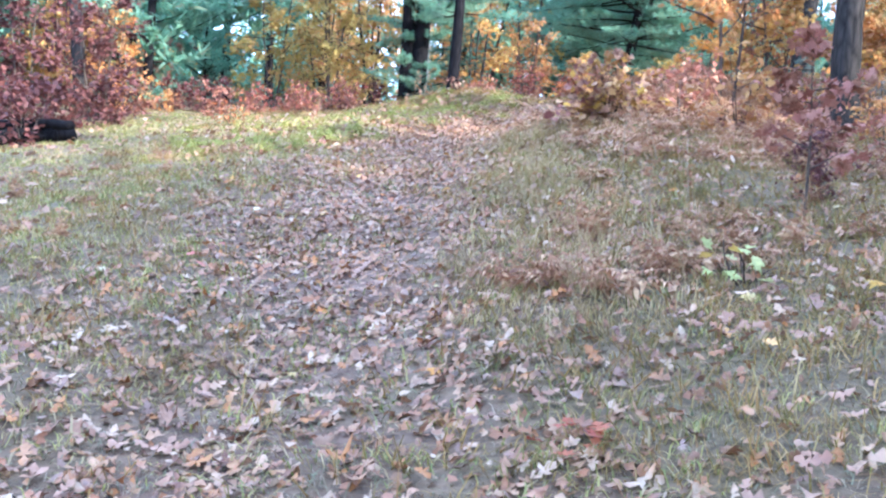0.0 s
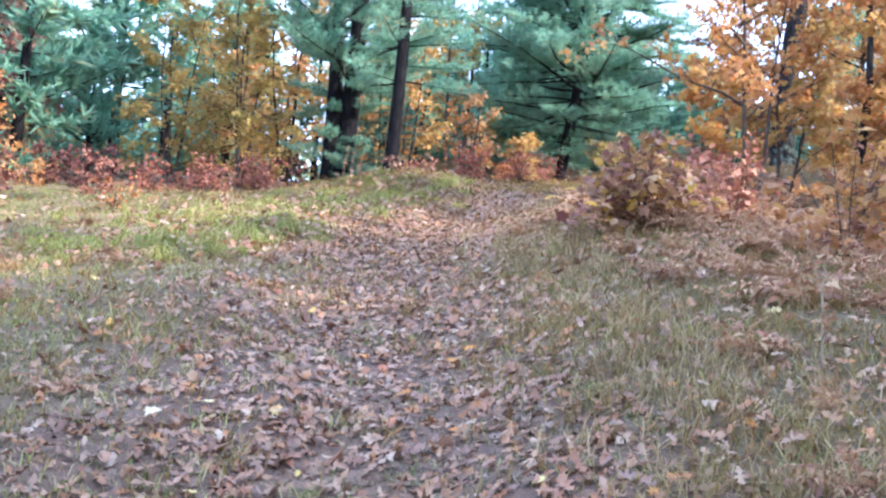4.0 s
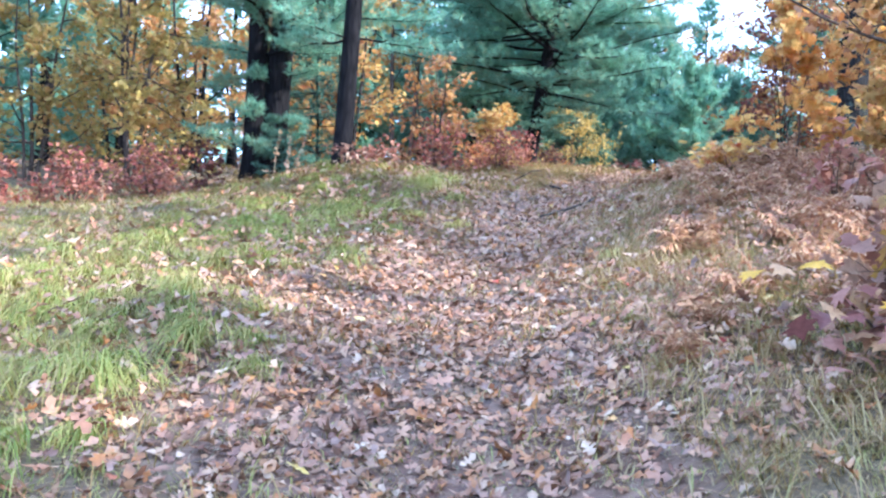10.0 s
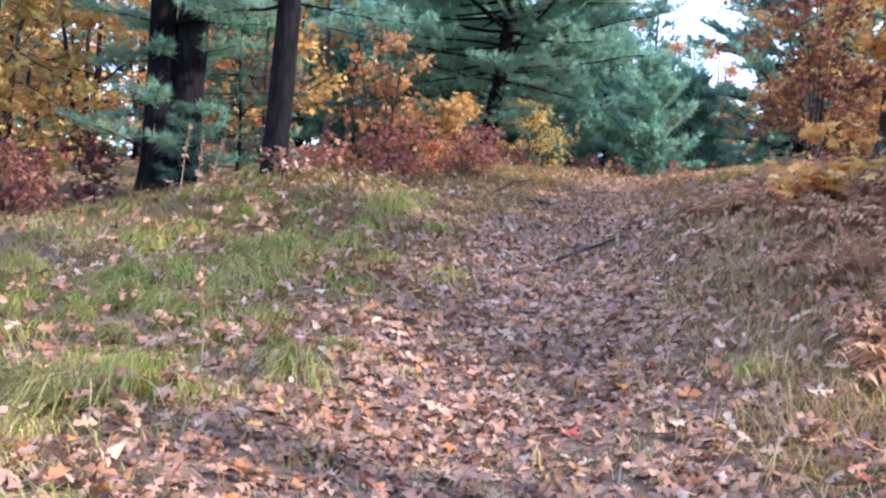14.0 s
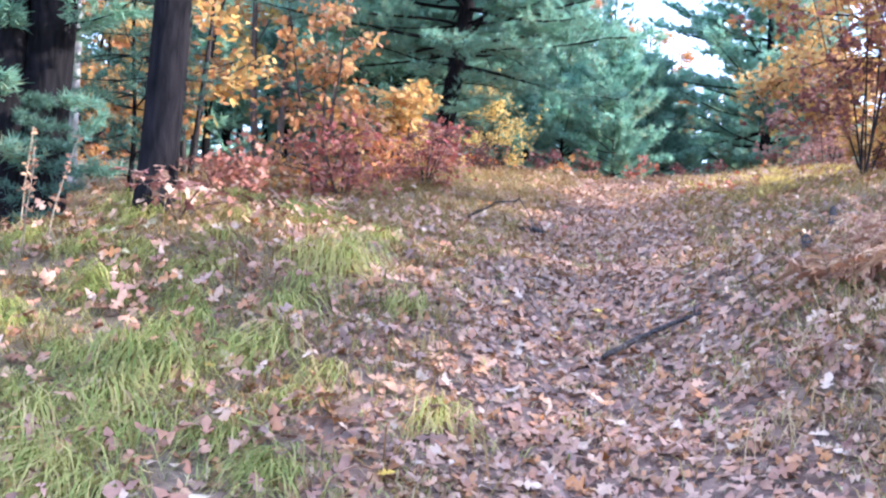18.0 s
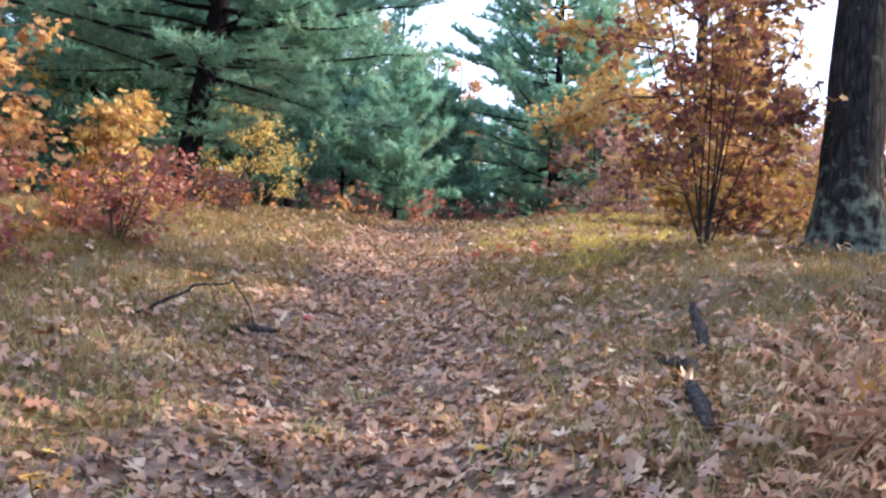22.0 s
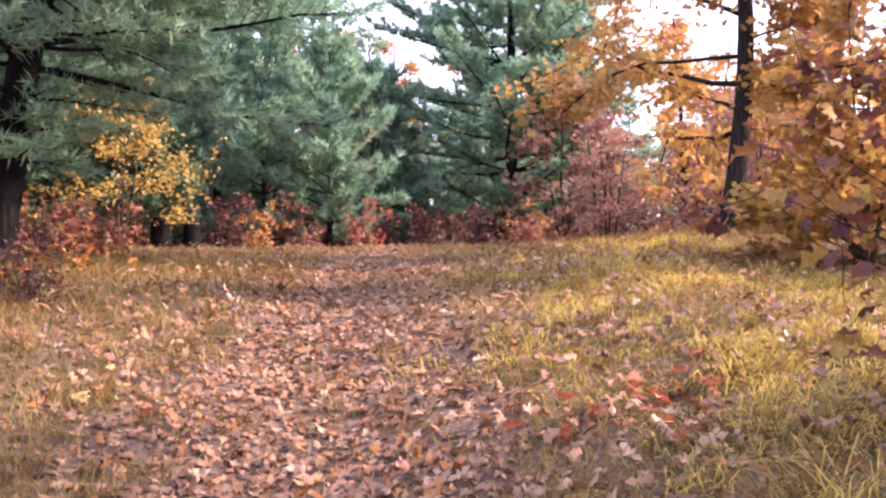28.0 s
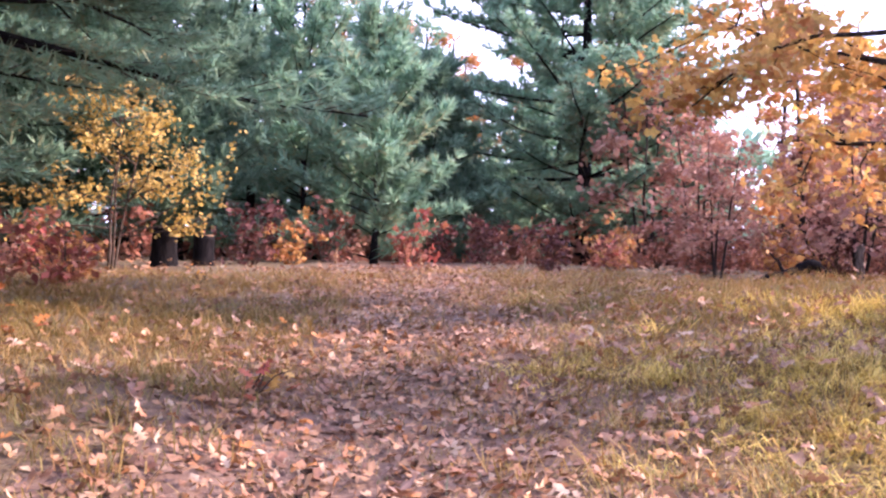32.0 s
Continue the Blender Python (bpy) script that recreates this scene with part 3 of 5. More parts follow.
def broadleaf(name, x, y, h, spread, seed, label, material, stems=1, r=0.035, base=0.25, leaf=0.12, count=1500, shape=SMALL_LEAF, lean=(0, 0), fan=0.12,
              limb_rise=0.35, bark_mat=None, category="tree", split=True, group="", per_stem=10, z=None, favour=None, flare=0.25, gather=0.09, low_long=True, inner=0.3, twigs=5):
    """A young broad-leaved tree or bush: stems, branches, and a crown of single leaves."""
    rng = np.random.default_rng(seed)
    t = thing(name, x, y, float(land(x, y)) if z is None else z, label, category, group)
    bark_mat = bark_mat or M_TWIG
    branches = Pile()
    spots = []
    for k in range(stems):
        az = 2 * np.pi * k / stems + rng.normal(0, 0.4)
        out = fan * (0.4 + rng.uniform(0, 1)) if stems > 1 else 0
        hh = h * rng.uniform(0.78, 1.0)
        line = trunk_line(rng, hh, (lean[0] + out * math.cos(az), lean[1] + out * math.sin(az)), 10, 0.03 * h / 3)
        if stems > 1:
            line[:, :2] += np.array([math.cos(az), math.sin(az)]) * r * rng.uniform(1.5, 3.5)
        rr = r * rng.uniform(0.75, 1.1)
        if split:
            part("stem", trunk_mesh(rng, line, rr, bark_mat, 8 if r < 0.08 else 14, flare, 0.15), t)
        else:
            add_tube(branches, line, rr * np.linspace(1.2, 0.2, len(line)), 5)
        for b in range(per_stem):
            s = base + (1 - base) * (b + rng.uniform(0, 1)) / per_stem
            p0, d0 = along(line, [s])
            az2 = b * 2.4 + rng.normal(0, 0.5)
            ln = spread * (rng.uniform(0.6, 1.1)) * ((1.05 - 0.65 * (s - base) / (1 - base)) if low_long else math.sin(math.pi * (0.15 + 0.75 * (s - base) / (1 - base))))
            if favour is not None:
                ln *= max(0.25, 1 + favour[1] * math.cos(az2 - favour[0]))
            el = rng.normal(limb_rise, 0.2)
            bl = bough(rng, p0[0], (math.cos(az2) * math.cos(el), math.sin(az2) * math.cos(el), math.sin(el)), ln, 6, rise=rng.normal(0.05, 0.2), wobble=0.13)
            rb = min(rr * 0.55, 0.006 + 0.011 * ln)
            add_tube(branches, bl, np.linspace(rb, rb * 0.25, len(bl)), 5 if split else 3)
            spots.append(along(bl, rng.uniform(inner, 1, 6))[0])
            for q in range(twigs):
                p1, d1 = along(bl, [rng.uniform(inner, 0.98)])
                w = d1[0] + rng.normal(0, 0.65, 3)
                tl = ln * rng.uniform(0.25, 0.5)
                tw = bough(rng, p1[0], w, tl, 4, rise=0.1, wobble=0.2)
                add_tube(branches, tw, np.linspace(rb * 0.4, rb * 0.12, len(tw)), 3)
                spots.append(along(tw, rng.uniform(0.15, 1, 10))[0])
    spots = np.concatenate(spots)
    pos = spots[rng.integers(0, len(spots), count)] + rng.normal(0, gather, (count, 3)) * (1, 1, 0.7)
    pos[:, 2] -= leaf * 0.25
    v, f = scatter(rng, pos, leaf * rng.uniform(0.6, 1.25, count), shape, 0.75, 0.35)
    part("branch_work", branches.mesh("branch_work", bark_mat, True), t, kind="stuff")
    part("crown", mesh_of("crown", v, [f], material), t, kind="stuff")
    return t


def fern_fronds(rng, fronds=7, size=0.55):
    """The arching fronds of one fern, a mesh each."""
    made = []
    for k in range(fronds):
        p = Pile()
        az = rng.uniform(0, 2 * np.pi)
        el = rng.uniform(0.75, 1.35)
        ln = size * rng.uniform(0.6, 1.2)
        line = bough(rng, (rng.normal(0, 0.04), rng.normal(0, 0.04), 0), (math.cos(az) * math.cos(el), math.sin(az) * math.cos(el), math.sin(el)), ln, 7, rise=-1.5, wobble=0.1)
        add_tube(p, line, np.linspace(0.004, 0.0015, len(line)), 3)
        m = 20
        pp, dd = along(line, np.linspace(0.2, 1, m))
        for i in range(m):
            for s in (-1, 1):
                side = np.cross(dd[i], (0, 0, 1)) * s
                side = side / (np.linalg.norm(side) + 1e-9) + rng.normal(0, 0.4, 3) + dd[i] * 0.3 - (0, 0, 0.5)
                w = ln * 0.19 * (1.05 - i / m) * rng.uniform(0.7, 1.2)
                tip = pp[i] + side * w
                mid = pp[i] + side * w * 0.45 + (0, 0, 0.02)
                half = dd[i] * w * 0.19
                p.add(np.array([pp[i] - half * 0.6, mid + half, tip, mid - half]), np.array([[0, 1, 2, 3]]))
        made.append(p.mesh("frond", M_FERN))
    return made


# ---- the pines that frame the way ----
pine("pine_tree", -1.04, 26.7, 17, 0.25, 0.7, 3.1, 11, "tall double-trunked white pine with dark bark and drooping plumes", lean=(0.03, 0.0), twin=(-0.004, 0.01, -0.33, -0.05),
     whorl=0.6, each=3, power=0.35, droop=0.12, needles=260000, per=16, wide=0.018, long_needle=0.15, top_cut=8, low_short=2.1, twigs=1.7)
pine("pine_tree", -0.02, 23.6, 16, 0.145, 2.0, 2.2, 12, "straight dark-barked white pine on a grassy mound", lean=(0.035, 0.0), whorl=0.6, each=3, power=0.35, droop=0.1, flare=0.1,
     needles=160000, per=16, wide=0.018, long_needle=0.15, top_cut=8, twigs=1.7)
pine("pine_tree", 6.5, 35.9, 13, 0.22, 1.3, 5.0, 13, "old spreading white pine with crooked trunk and low limbs", lean=(0.12, -0.05), whorl=0.34, each=5, power=0.5,
     droop=0.0, lift=0.06, rise=0.02, needles=240000, twigs=1.3, wide=0.025, long_needle=0.18, low_short=2.2)
for k, (px, py, ph, pr) in enumerate([(16.2, 44.9, 5.3, 2.5), (12.4, 46.6, 6.6, 2.6), (17.0, 50.5, 9.0, 3.0), (9.4, 48.5, 6.2, 2.8), (31.5, 50.0, 4.6, 2.2), (20.3, 49.0, 5.6, 2.4), (28.6, 47.5, 4.6, 2.0), (23.0, 53.5, 6.5, 2.6)]):
    pine("pine_tree", px, py, ph, 0.08, 0.12, pr, 140 + k, "dense bushy young white pine with foliage to the ground", whorl=0.42, each=4, power=0.42, lift=0.6, needles=30000, long_needle=0.3, wide=0.06,
         split=False, fine=False, group="young pines beyond the clearing", material=M_NEEDLE_MID if k % 2 else M_NEEDLE)
pine("pine_tree", 25.6, 48.6, 15, 0.24, 0.6, 6.2, 17, "tall white pine with separate tiers of level limbs", whorl=0.62, each=6, power=0.5, lift=0.2, needles=150000, long_needle=0.26, wide=0.055, twigs=1.2)
for k, (px, py, ph, pr) in enumerate([(7.6, 44.5, 12, 4.2), (11.0, 51.5, 12, 4.0)]):
    pine("pine_tree", px, py, ph, 0.17, 0.8, pr, 160 + k, "tall full white pine behind the clearing", whorl=0.5, each=5, power=0.55, lift=0.15, rise=0.1, needles=60000, long_needle=0.28, wide=0.055, split=False, material=M_NEEDLE_MID)
pine("pine_sapling", -8.0, 30.0, 4.6, 0.06, 0.3, 1.4, 18, "pale green soft young white pine", whorl=0.32, each=5, power=0.7, lift=0.5, needles=26000, wide=0.025, material=M_NEEDLE_PALE, split=False)

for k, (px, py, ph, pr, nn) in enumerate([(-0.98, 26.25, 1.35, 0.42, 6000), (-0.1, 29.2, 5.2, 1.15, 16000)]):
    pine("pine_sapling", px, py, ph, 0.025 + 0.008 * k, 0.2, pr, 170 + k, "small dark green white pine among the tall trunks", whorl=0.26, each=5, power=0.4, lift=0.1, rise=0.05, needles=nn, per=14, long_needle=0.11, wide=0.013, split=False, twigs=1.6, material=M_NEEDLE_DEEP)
broadleaf("birch_tree", -0.89, 30.5, 9, 1.6, 63, "slim pale grey trunk behind the double pine", M_OLIVE_GOLD, 1, 0.09, 0.45, 0.13, 900, bark_mat=M_PALE_BARK, per_stem=10)

# ---- big oaks ----
broadleaf("oak_tree", 9.1, 24.3, 12, 2.8, 21, "stout oak trunk with lichen-grey foot and tall bare stem", M_ORANGE, 1, 0.31, 0.42, 0.14, 2600, lean=(0.04, 0.0), bark_mat=M_OAK_BARK, flare=0.42, per_stem=14)
broadleaf("oak_tree", 15.2, 31.9, 10, 3.1, 22, "dark-stemmed oak with golden-orange leaves on low spreading boughs", M_GOLD, 1, 0.145, 0.25, 0.145, 13500, lean=(0.06, -0.02), bark_mat=M_GREY_BARK,
          per_stem=22, limb_rise=0.12, favour=(2.2, 0.45), low_long=True, gather=0.19, inner=0.18)
broadleaf("oak_tree", 19.4, 30.1, 13, 2.6, 23, "slim dark oak with sparse orange crown", M_ORANGE, 1, 0.15, 0.4, 0.15, 2200, bark_mat=M_GREY_BARK, per_stem=12)
broadleaf("oak_tree", 5.6, 13.2, 12, 2.4, 24, "dark oak trunk among orange saplings", M_ORANGE, 1, 0.2, 0.5, 0.13, 800, bark_mat=M_GREY_BARK, per_stem=10)
broadleaf("maple_tree", -9.0, 22.6, 11, 2.0, 25, "leaning grey trunk at the wood's edge", M_RUSSET, 1, 0.17, 0.5, 0.14, 1200, lean=(-0.10, 0.0), bark_mat=M_GREY_BARK, per_stem=10)

# ---- saplings and bushes that the way passes ----
broadleaf("oak_sapling", 8.4, 25.3, 4.3, 1.25, 31, "many-stemmed oak sapling with maroon and golden leaves", M_MIXED, 9, 0.0115, 0.12, 0.115, 3600, fan=0.32, per_stem=8, bark_mat=M_GREY_BARK)
broadleaf("oak_bush", 13.2, 28.9, 2.7, 1.5, 32, "round oak bush with large golden-orange leaves", M_GOLD, 6, 0.03, 0.04, 0.135, 5000, fan=0.22, per_stem=8)
broadleaf("oak_sapling", 4.9, 16.6, 4.6, 1.9, 33, "oak sapling with drooping sprays of orange leaves", M_ORANGE, 2, 0.04, 0.42, 0.125, 2300, fan=0.1, per_stem=11, favour=(3.1, 0.3))
broadleaf("oak_sapling", 6.4, 18.6, 4.4, 1.6, 34, "oak sapling with golden leaves", M_GOLD, 2, 0.035, 0.2, 0.15, 2000, fan=0.1, per_stem=10)
broadleaf("oak_sapling", 2.62, 6.75, 1.6, 0.5, 35, "slender sapling with dull russet oak leaves", M_RUSSET, 1, 0.014, 0.42, 0.13, 190, per_stem=9, shape=OAK_LEAF, gather=0.05)
broadleaf("maple_bush", 2.3, 13.5, 0.95, 0.85, 36, "low bush with yellow and brown leaves on thin stems", M_TAWNY, 7, 0.012, 0.3, 0.13, 520, fan=0.35, per_stem=5, shape=MAPLE_LEAF, category="bush", gather=0.05)
broadleaf("birch_sapling", 9.8, 41.6, 3.1, 2.0, 38, "small tree with clear yellow leaves beside cut stumps", M_YELLOW, 3, 0.025, 0.3, 0.085, 2800, fan=0.12, per_stem=9, lean=(0.08, 0), inner=0.4)
broadleaf("oak_sapling", -3.6, 27.4, 6.2, 1.9, 39, "tall sapling with golden-yellow leaves and thin stems", M_OLIVE_GOLD, 4, 0.04, 0.15, 0.14, 4200, fan=0.12, per_stem=11)
broadleaf("oak_tree", 2.9, 37.5, 9.5, 2.3, 61, "slim pale tree with thin yellow leaves among the pines", M_OLIVE_GOLD, 2, 0.09, 0.3, 0.14, 2600, fan=0.05, per_stem=12, bark_mat=M_TWIG)
broadleaf("oak_sapling", -5.4, 27.9, 5.0, 1.7, 40, "sapling with golden-brown leaves", M_OLIVE_GOLD, 3, 0.04, 0.12, 0.14, 2800, fan=0.14, per_stem=10)
broadleaf("oak_sapling", -9.3, 25.2, 3.2, 1.2, 41, "sapling with orange and russet leaves", M_ORANGE, 3, 0.03, 0.12, 0.13, 1500, fan=0.15, per_stem=9)
broadleaf("oak_sapling", -8.2, 21.3, 3.0, 1.3, 42, "sapling with dull maroon leaves", M_MAROON, 3, 0.03, 0.12, 0.13, 1500, fan=0.15, per_stem=9)
broadleaf("oak_sapling", -8.5, 18.4, 4.2, 1.3, 43, "sapling with dark maroon leaves", M_MAROON, 3, 0.03, 0.1, 0.14, 2000, fan=0.12, per_stem=11)
broadleaf("oak_sapling", 2.4, 29.0, 2.8, 1.0, 44, "bushy sapling with bright orange leaves", M_ORANGE, 4, 0.03, 0.1, 0.12, 1350, fan=0.15, per_stem=9)
broadleaf("oak_sapling", 4.2, 31.2, 1.6, 0.75, 45, "bushy sapling with yellow-orange leaves", M_GOLD, 4, 0.03, 0.1, 0.12, 1700, fan=0.15, per_stem=9)
broadleaf("maple_bush", 2.2, 26.9, 0.95, 0.65, 46, "low bush with crimson and maroon leaves", M_RED, 7, 0.012, 0.1, 0.085, 850, fan=0.35, per_stem=6, category="bush")
broadleaf("maple_bush", 3.6, 28.0, 0.9, 0.6, 47, "low bush with orange-red leaves", M_RED, 6, 0.012, 0.1, 0.085, 500, fan=0.35, per_stem=6, category="bush")
broadleaf("maple_bush", 5.1, 31.85, 0.95, 0.55, 51, "small bush with pinkish red leaves", M_RED, 6, 0.012, 0.1, 0.085, 700, fan=0.35, per_stem=6, category="bush")
broadleaf("maple_bush", 3.75, 30.6, 0.8, 0.5, 52, "small bush with red-orange leaves", M_BLAZE, 6, 0.012, 0.1, 0.085, 430, fan=0.35, per_stem=6, category="bush")
broadleaf("shrub", 6.0, 31.75, 0.55, 0.5, 53, "low leafless-looking shrub of purple-brown twigs and leaves", M_MAROON, 9, 0.008, 0.1, 0.06, 420, fan=0.5, per_stem=6, category="bush")
broadleaf("shrub", -4.4, 18.5, 0.5, 0.3, 54, "small orange-red shrub in the grass", M_BLAZE, 5, 0.008, 0.2, 0.07, 160, fan=0.4, per_stem=5, category="bush")
broadleaf("maple_bush", 0.9, 26.2, 0.7, 0.5, 48, "low bush with russet leaves", M_RUSSET, 6, 0.012, 0.1, 0.09, 800, fan=0.35, per_stem=6, category="bush")
broadleaf("maple_bush", -2.9, 24.6, 0.85, 0.6, 49, "low bush with crimson leaves", M_RED, 6, 0.012, 0.1, 0.085, 520, fan=0.35, per_stem=6, category="bush")
broadleaf("maple_bush", -3.9, 24.0, 0.8, 0.6, 50, "low bush with dull red leaves", M_RED, 6, 0.012, 0.1, 0.085, 420, fan=0.35, per_stem=6, category="bush")

broadleaf("oak_sapling", 5.5, 20.3, 2.7, 1.1, 62, "young oak with broad sprays of large golden-orange leaves", M_AMBER, 2, 0.012, 0.24, 0.18, 640, fan=0.1, per_stem=9, shape=OAK_LEAF, gather=0.06, favour=(3.3, 0.35))

# ---- patterns for the woods around, planted again and again ----
far_pines = [pine("pine_tree", 60 + i, -40, hh, rr, bb, rc, 60 + i, "tall dark white pine in the woods", whorl=0.75, each=4, power=pw, lift=0.25, needles=6400, per=6, long_needle=0.5, wide=0.125,
                  twigs=0.5, split=False, fine=False, group="pines of the woods behind") for i, (hh, rr, bb, rc, pw) in enumerate([(15, 0.2, 1.6, 3.2, 0.55), (11, 0.17, 0.6, 3.1, 0.65), (16, 0.22, 3.0, 3.0, 0.4)])]
far_oaks = [broadleaf("oak_tree", 64 + i, -40, hh, 2.3, 70 + i, lab, mm, st, rr, 0.2, 0.24, 1700, DIAMOND, bark_mat=M_GREY_BARK, split=False, group="broad-leaved trees of the woods behind", gather=0.25, twigs=1, per_stem=8)
            for i, (hh, st, rr, lab, mm) in enumerate([(8, 2, 0.09, "orange-leaved oak in the woods", M_ORANGE), (7, 3, 0.07, "golden-leaved oak in the woods", M_GOLD),
                                                      (6, 3, 0.06, "russet-leaved oak in the woods", M_PINKISH), (12, 1, 0.16, "tall orange oak in the woods", M_ORANGE)])]
shrubs = [broadleaf("shrub", 70 + i, -40, hh, 0.65, 80 + i, lab, mm, 6, 0.012, 0.1, 0.14, 340, DIAMOND, fan=0.35, per_stem=4, twigs=1, category="bush", split=False, group="undergrowth along the wood's edge")
          for i, (hh, lab, mm) in enumerate([(1.1, "low shrub with russet leaves", M_RUSSET), (0.9, "low shrub with dull red leaves", M_RED), (1.2, "low shrub with brown-maroon leaves", M_MAROON),
                                             (1.3, "low shrub with tawny orange leaves", M_ORANGE), (0.8, "low shrub with pinkish russet leaves", M_PINKISH)])]
ferns = []
for i in range(3):
    rng = np.random.default_rng(90 + i)
    fern = thing("fern", 75 + i, -40, 0, "withered brown bracken fern", "fern", "dead ferns on the bank")
    for frond in fern_fronds(rng, 10, 0.62):
        part("frond", frond, fern)
    ferns.append(fern)


def plant(model, x, y, turn=0.0, size=1.0, sink=0.03):
    ob = copy_thing(model, pose(x, y, float(land(x, y)) - sink, 0, 0, turn))
    ob.scale = (size, size, size)
    return ob


woods = random.Random(5)


def wood_patch(models, n, x0, x1, y0, y1, sizes=(0.8, 1.25), keep=lambda x, y: True, gap=1.2):
    put = []
    for _ in range(n * 12):
        if len(put) == n:
            break
        x, y = woods.uniform(x0, x1), woods.uniform(y0, y1)
        if keep(x, y) and all((x - a) ** 2 + (y - b) ** 2 > gap * gap for a, b in put):
            put.append((x, y))
            plant(woods.choice(models), x, y, woods.uniform(0, 360), woods.uniform(*sizes))


# left: pines and mixed saplings behind the grass
wood_patch(far_pines, 16, -34, -7, 27, 52, gap=3)
wood_patch(far_pines, 6, -30, -13, 8, 26, gap=3)
wood_patch(far_oaks[1:3], 15, -22, -6.5, 25, 44, (0.6, 1.0), lambda x, y: abs(x + 0.5 + 0.268 * (y - 2)) > 2.2, gap=2)
wood_patch(far_oaks[1:3], 8, -20, -11, 8, 24, (0.5, 0.9), gap=2)
# behind the two tall pines
wood_patch(far_oaks[:2], 9, -5, 2, 32, 46, (0.6, 1.0), gap=2)
wood_patch(far_pines, 12, -6, 9, 40, 58, (0.7, 1.0), gap=3)
# beyond the clearing
wood_patch(far_pines, 9, 0, 13, 50, 66, (0.6, 0.9), gap=3)
wood_patch(far_pines[:2], 9, 6, 24, 51, 57, (0.55, 0.75), gap=2.2)
wood_patch(far_pines, 14, 18, 36, 55, 68, (0.55, 0.8), gap=3)
wood_patch([far_oaks[3], far_oaks[0]], 9, 10, 34, 56, 75, (0.9, 1.3), gap=3)
wood_patch(far_pines, 5, 28, 44, 46, 62, (0.5, 0.9), gap=3)
wood_patch([far_oaks[2]], 26, 19, 36, 33, 46, (0.45, 0.8), lambda x, y: x - 5.3 > 1.08 * (y - 25.5), gap=1.6)
# right: orange and golden woods on the bank
wood_patch([far_oaks[0], far_oaks[1], far_oaks[1]], 26, 11.5, 26, 24, 35, (0.45, 0.8), lambda x, y: x > 16.5 + 0.9 * (y - 27) and not -5.4 < (x - 9) * 0.53 + (y - 28) * 0.85 < 2.6, gap=2)
wood_patch(far_oaks, 14, 24, 42, 26, 46, (0.7, 1.0), gap=3)
# four patches, mostly out of view, added to shade the way between sun lanes
wood_patch(far_oaks, 20, 8.5, 24, 4, 21, (0.6, 1.1), lambda x, y: not -2.6 < (x - 0.5) * 0.53 + (y - 16.4) * 0.85 < 2.8 and not -5.4 < (x - 9) * 0.53 + (y - 28) * 0.85 < 2.6, gap=2)
wood_patch(far_pines, 9, 13, 34, -6, 16, (0.7, 1.0), lambda x, y: not -3.2 < (x - 0.5) * 0.53 + (y - 16.4) * 0.85 < 3.2 and not -5.4 < (x - 9) * 0.53 + (y - 28) * 0.85 < 2.6, gap=3)
wood_patch(far_oaks + far_pines, 18, 7, 27, -14, 3, (0.7, 1.0), gap=2.5)
wood_patch(far_oaks, 14, 7.5, 20, 0, 10, (0.75, 1.05), lambda x, y: (x - 0.5) * 0.53 + (y - 16.4) * 0.85 < -2.6, gap=1.8)
for fx, fy, fs in ((28.8, 66, 1.1), (26.5, 68, 1.2), (33, 67, 1.15), (31, 63, 0.95), (30, 70, 1.2), (25, 64, 1.0), (35, 64, 1.0), (40, 62, 1.1)):
    plant(far_oaks[3], fx, fy, fx * 50, fs)
# oaks added mostly out of view, to keep the sun off chosen ground
for fx, fy, fs in ((8.8, 20.4, 0.6), (11.0, 19.0, 0.75), (13.5, 17.6, 0.9), (10.2, 21.3, 0.6), (16.0, 17.4, 0.9), (17.8, 16.3, 1.0), (20.5, 14.6, 1.1), (13.6, 19.9, 0.8), (16.5, 18.1, 0.9), (18.5, 25.3, 0.85), (21.0, 23.8, 0.95), (7.8, 15.0, 0.75), (9.8, 13.8, 0.8), (8.5, 17.0, 0.75), (10.5, 15.8, 0.8)):
    plant(far_oaks[3], fx, fy, fx * 50, fs)
# unseen pines added to cast shade over the start of the way
for fx, fy, fs in ((9.5, 1.0, 0.7), (8.5, -0.8, 0.7), (13.0, -2.5, 0.8), (7.2, -2.4, 0.75), (9.2, -3.6, 0.8), (11.0, -4.8, 0.85)):
    plant(far_pines[1], fx, fy, fx * 50, fs)
# behind the start
wood_patch(far_oaks, 10, -16, 16, -26, -9, gap=3)

# undergrowth
wood_patch(shrubs, 42, 9.5, 30, 36, 47, (0.7, 1.2), lambda x, y: y > 41.6 - 0.35 * (x - 9) and (y > 43 or abs(x - 6.3 - 0.295 * (y - 27)) > 1.0), gap=0.8)
wood_patch(shrubs, 22, -9, -2, 21.5, 27, (0.45, 0.85), lambda x, y: y > 24.2 + 0.55 * (x + 3) and y > 22.6, gap=0.8)
wood_patch([shrubs[2]], 6, -10, -6.6, 15.5, 21, (0.7, 1.1), gap=0.8)
wood_patch([shrubs[0], shrubs[4], shrubs[3]], 9, -1.5, 5.2, 26.2, 33, (0.4, 0.75), lambda x, y: off_way(x, y) < -3.0, gap=0.8)
wood_patch(shrubs, 12, 6.5, 10, 37, 43, (0.5, 0.9), lambda x, y: off_way(x, y) < -3.2 and abs(x - 6.3 - 0.295 * (y - 27)) > 0.9, gap=0.8)
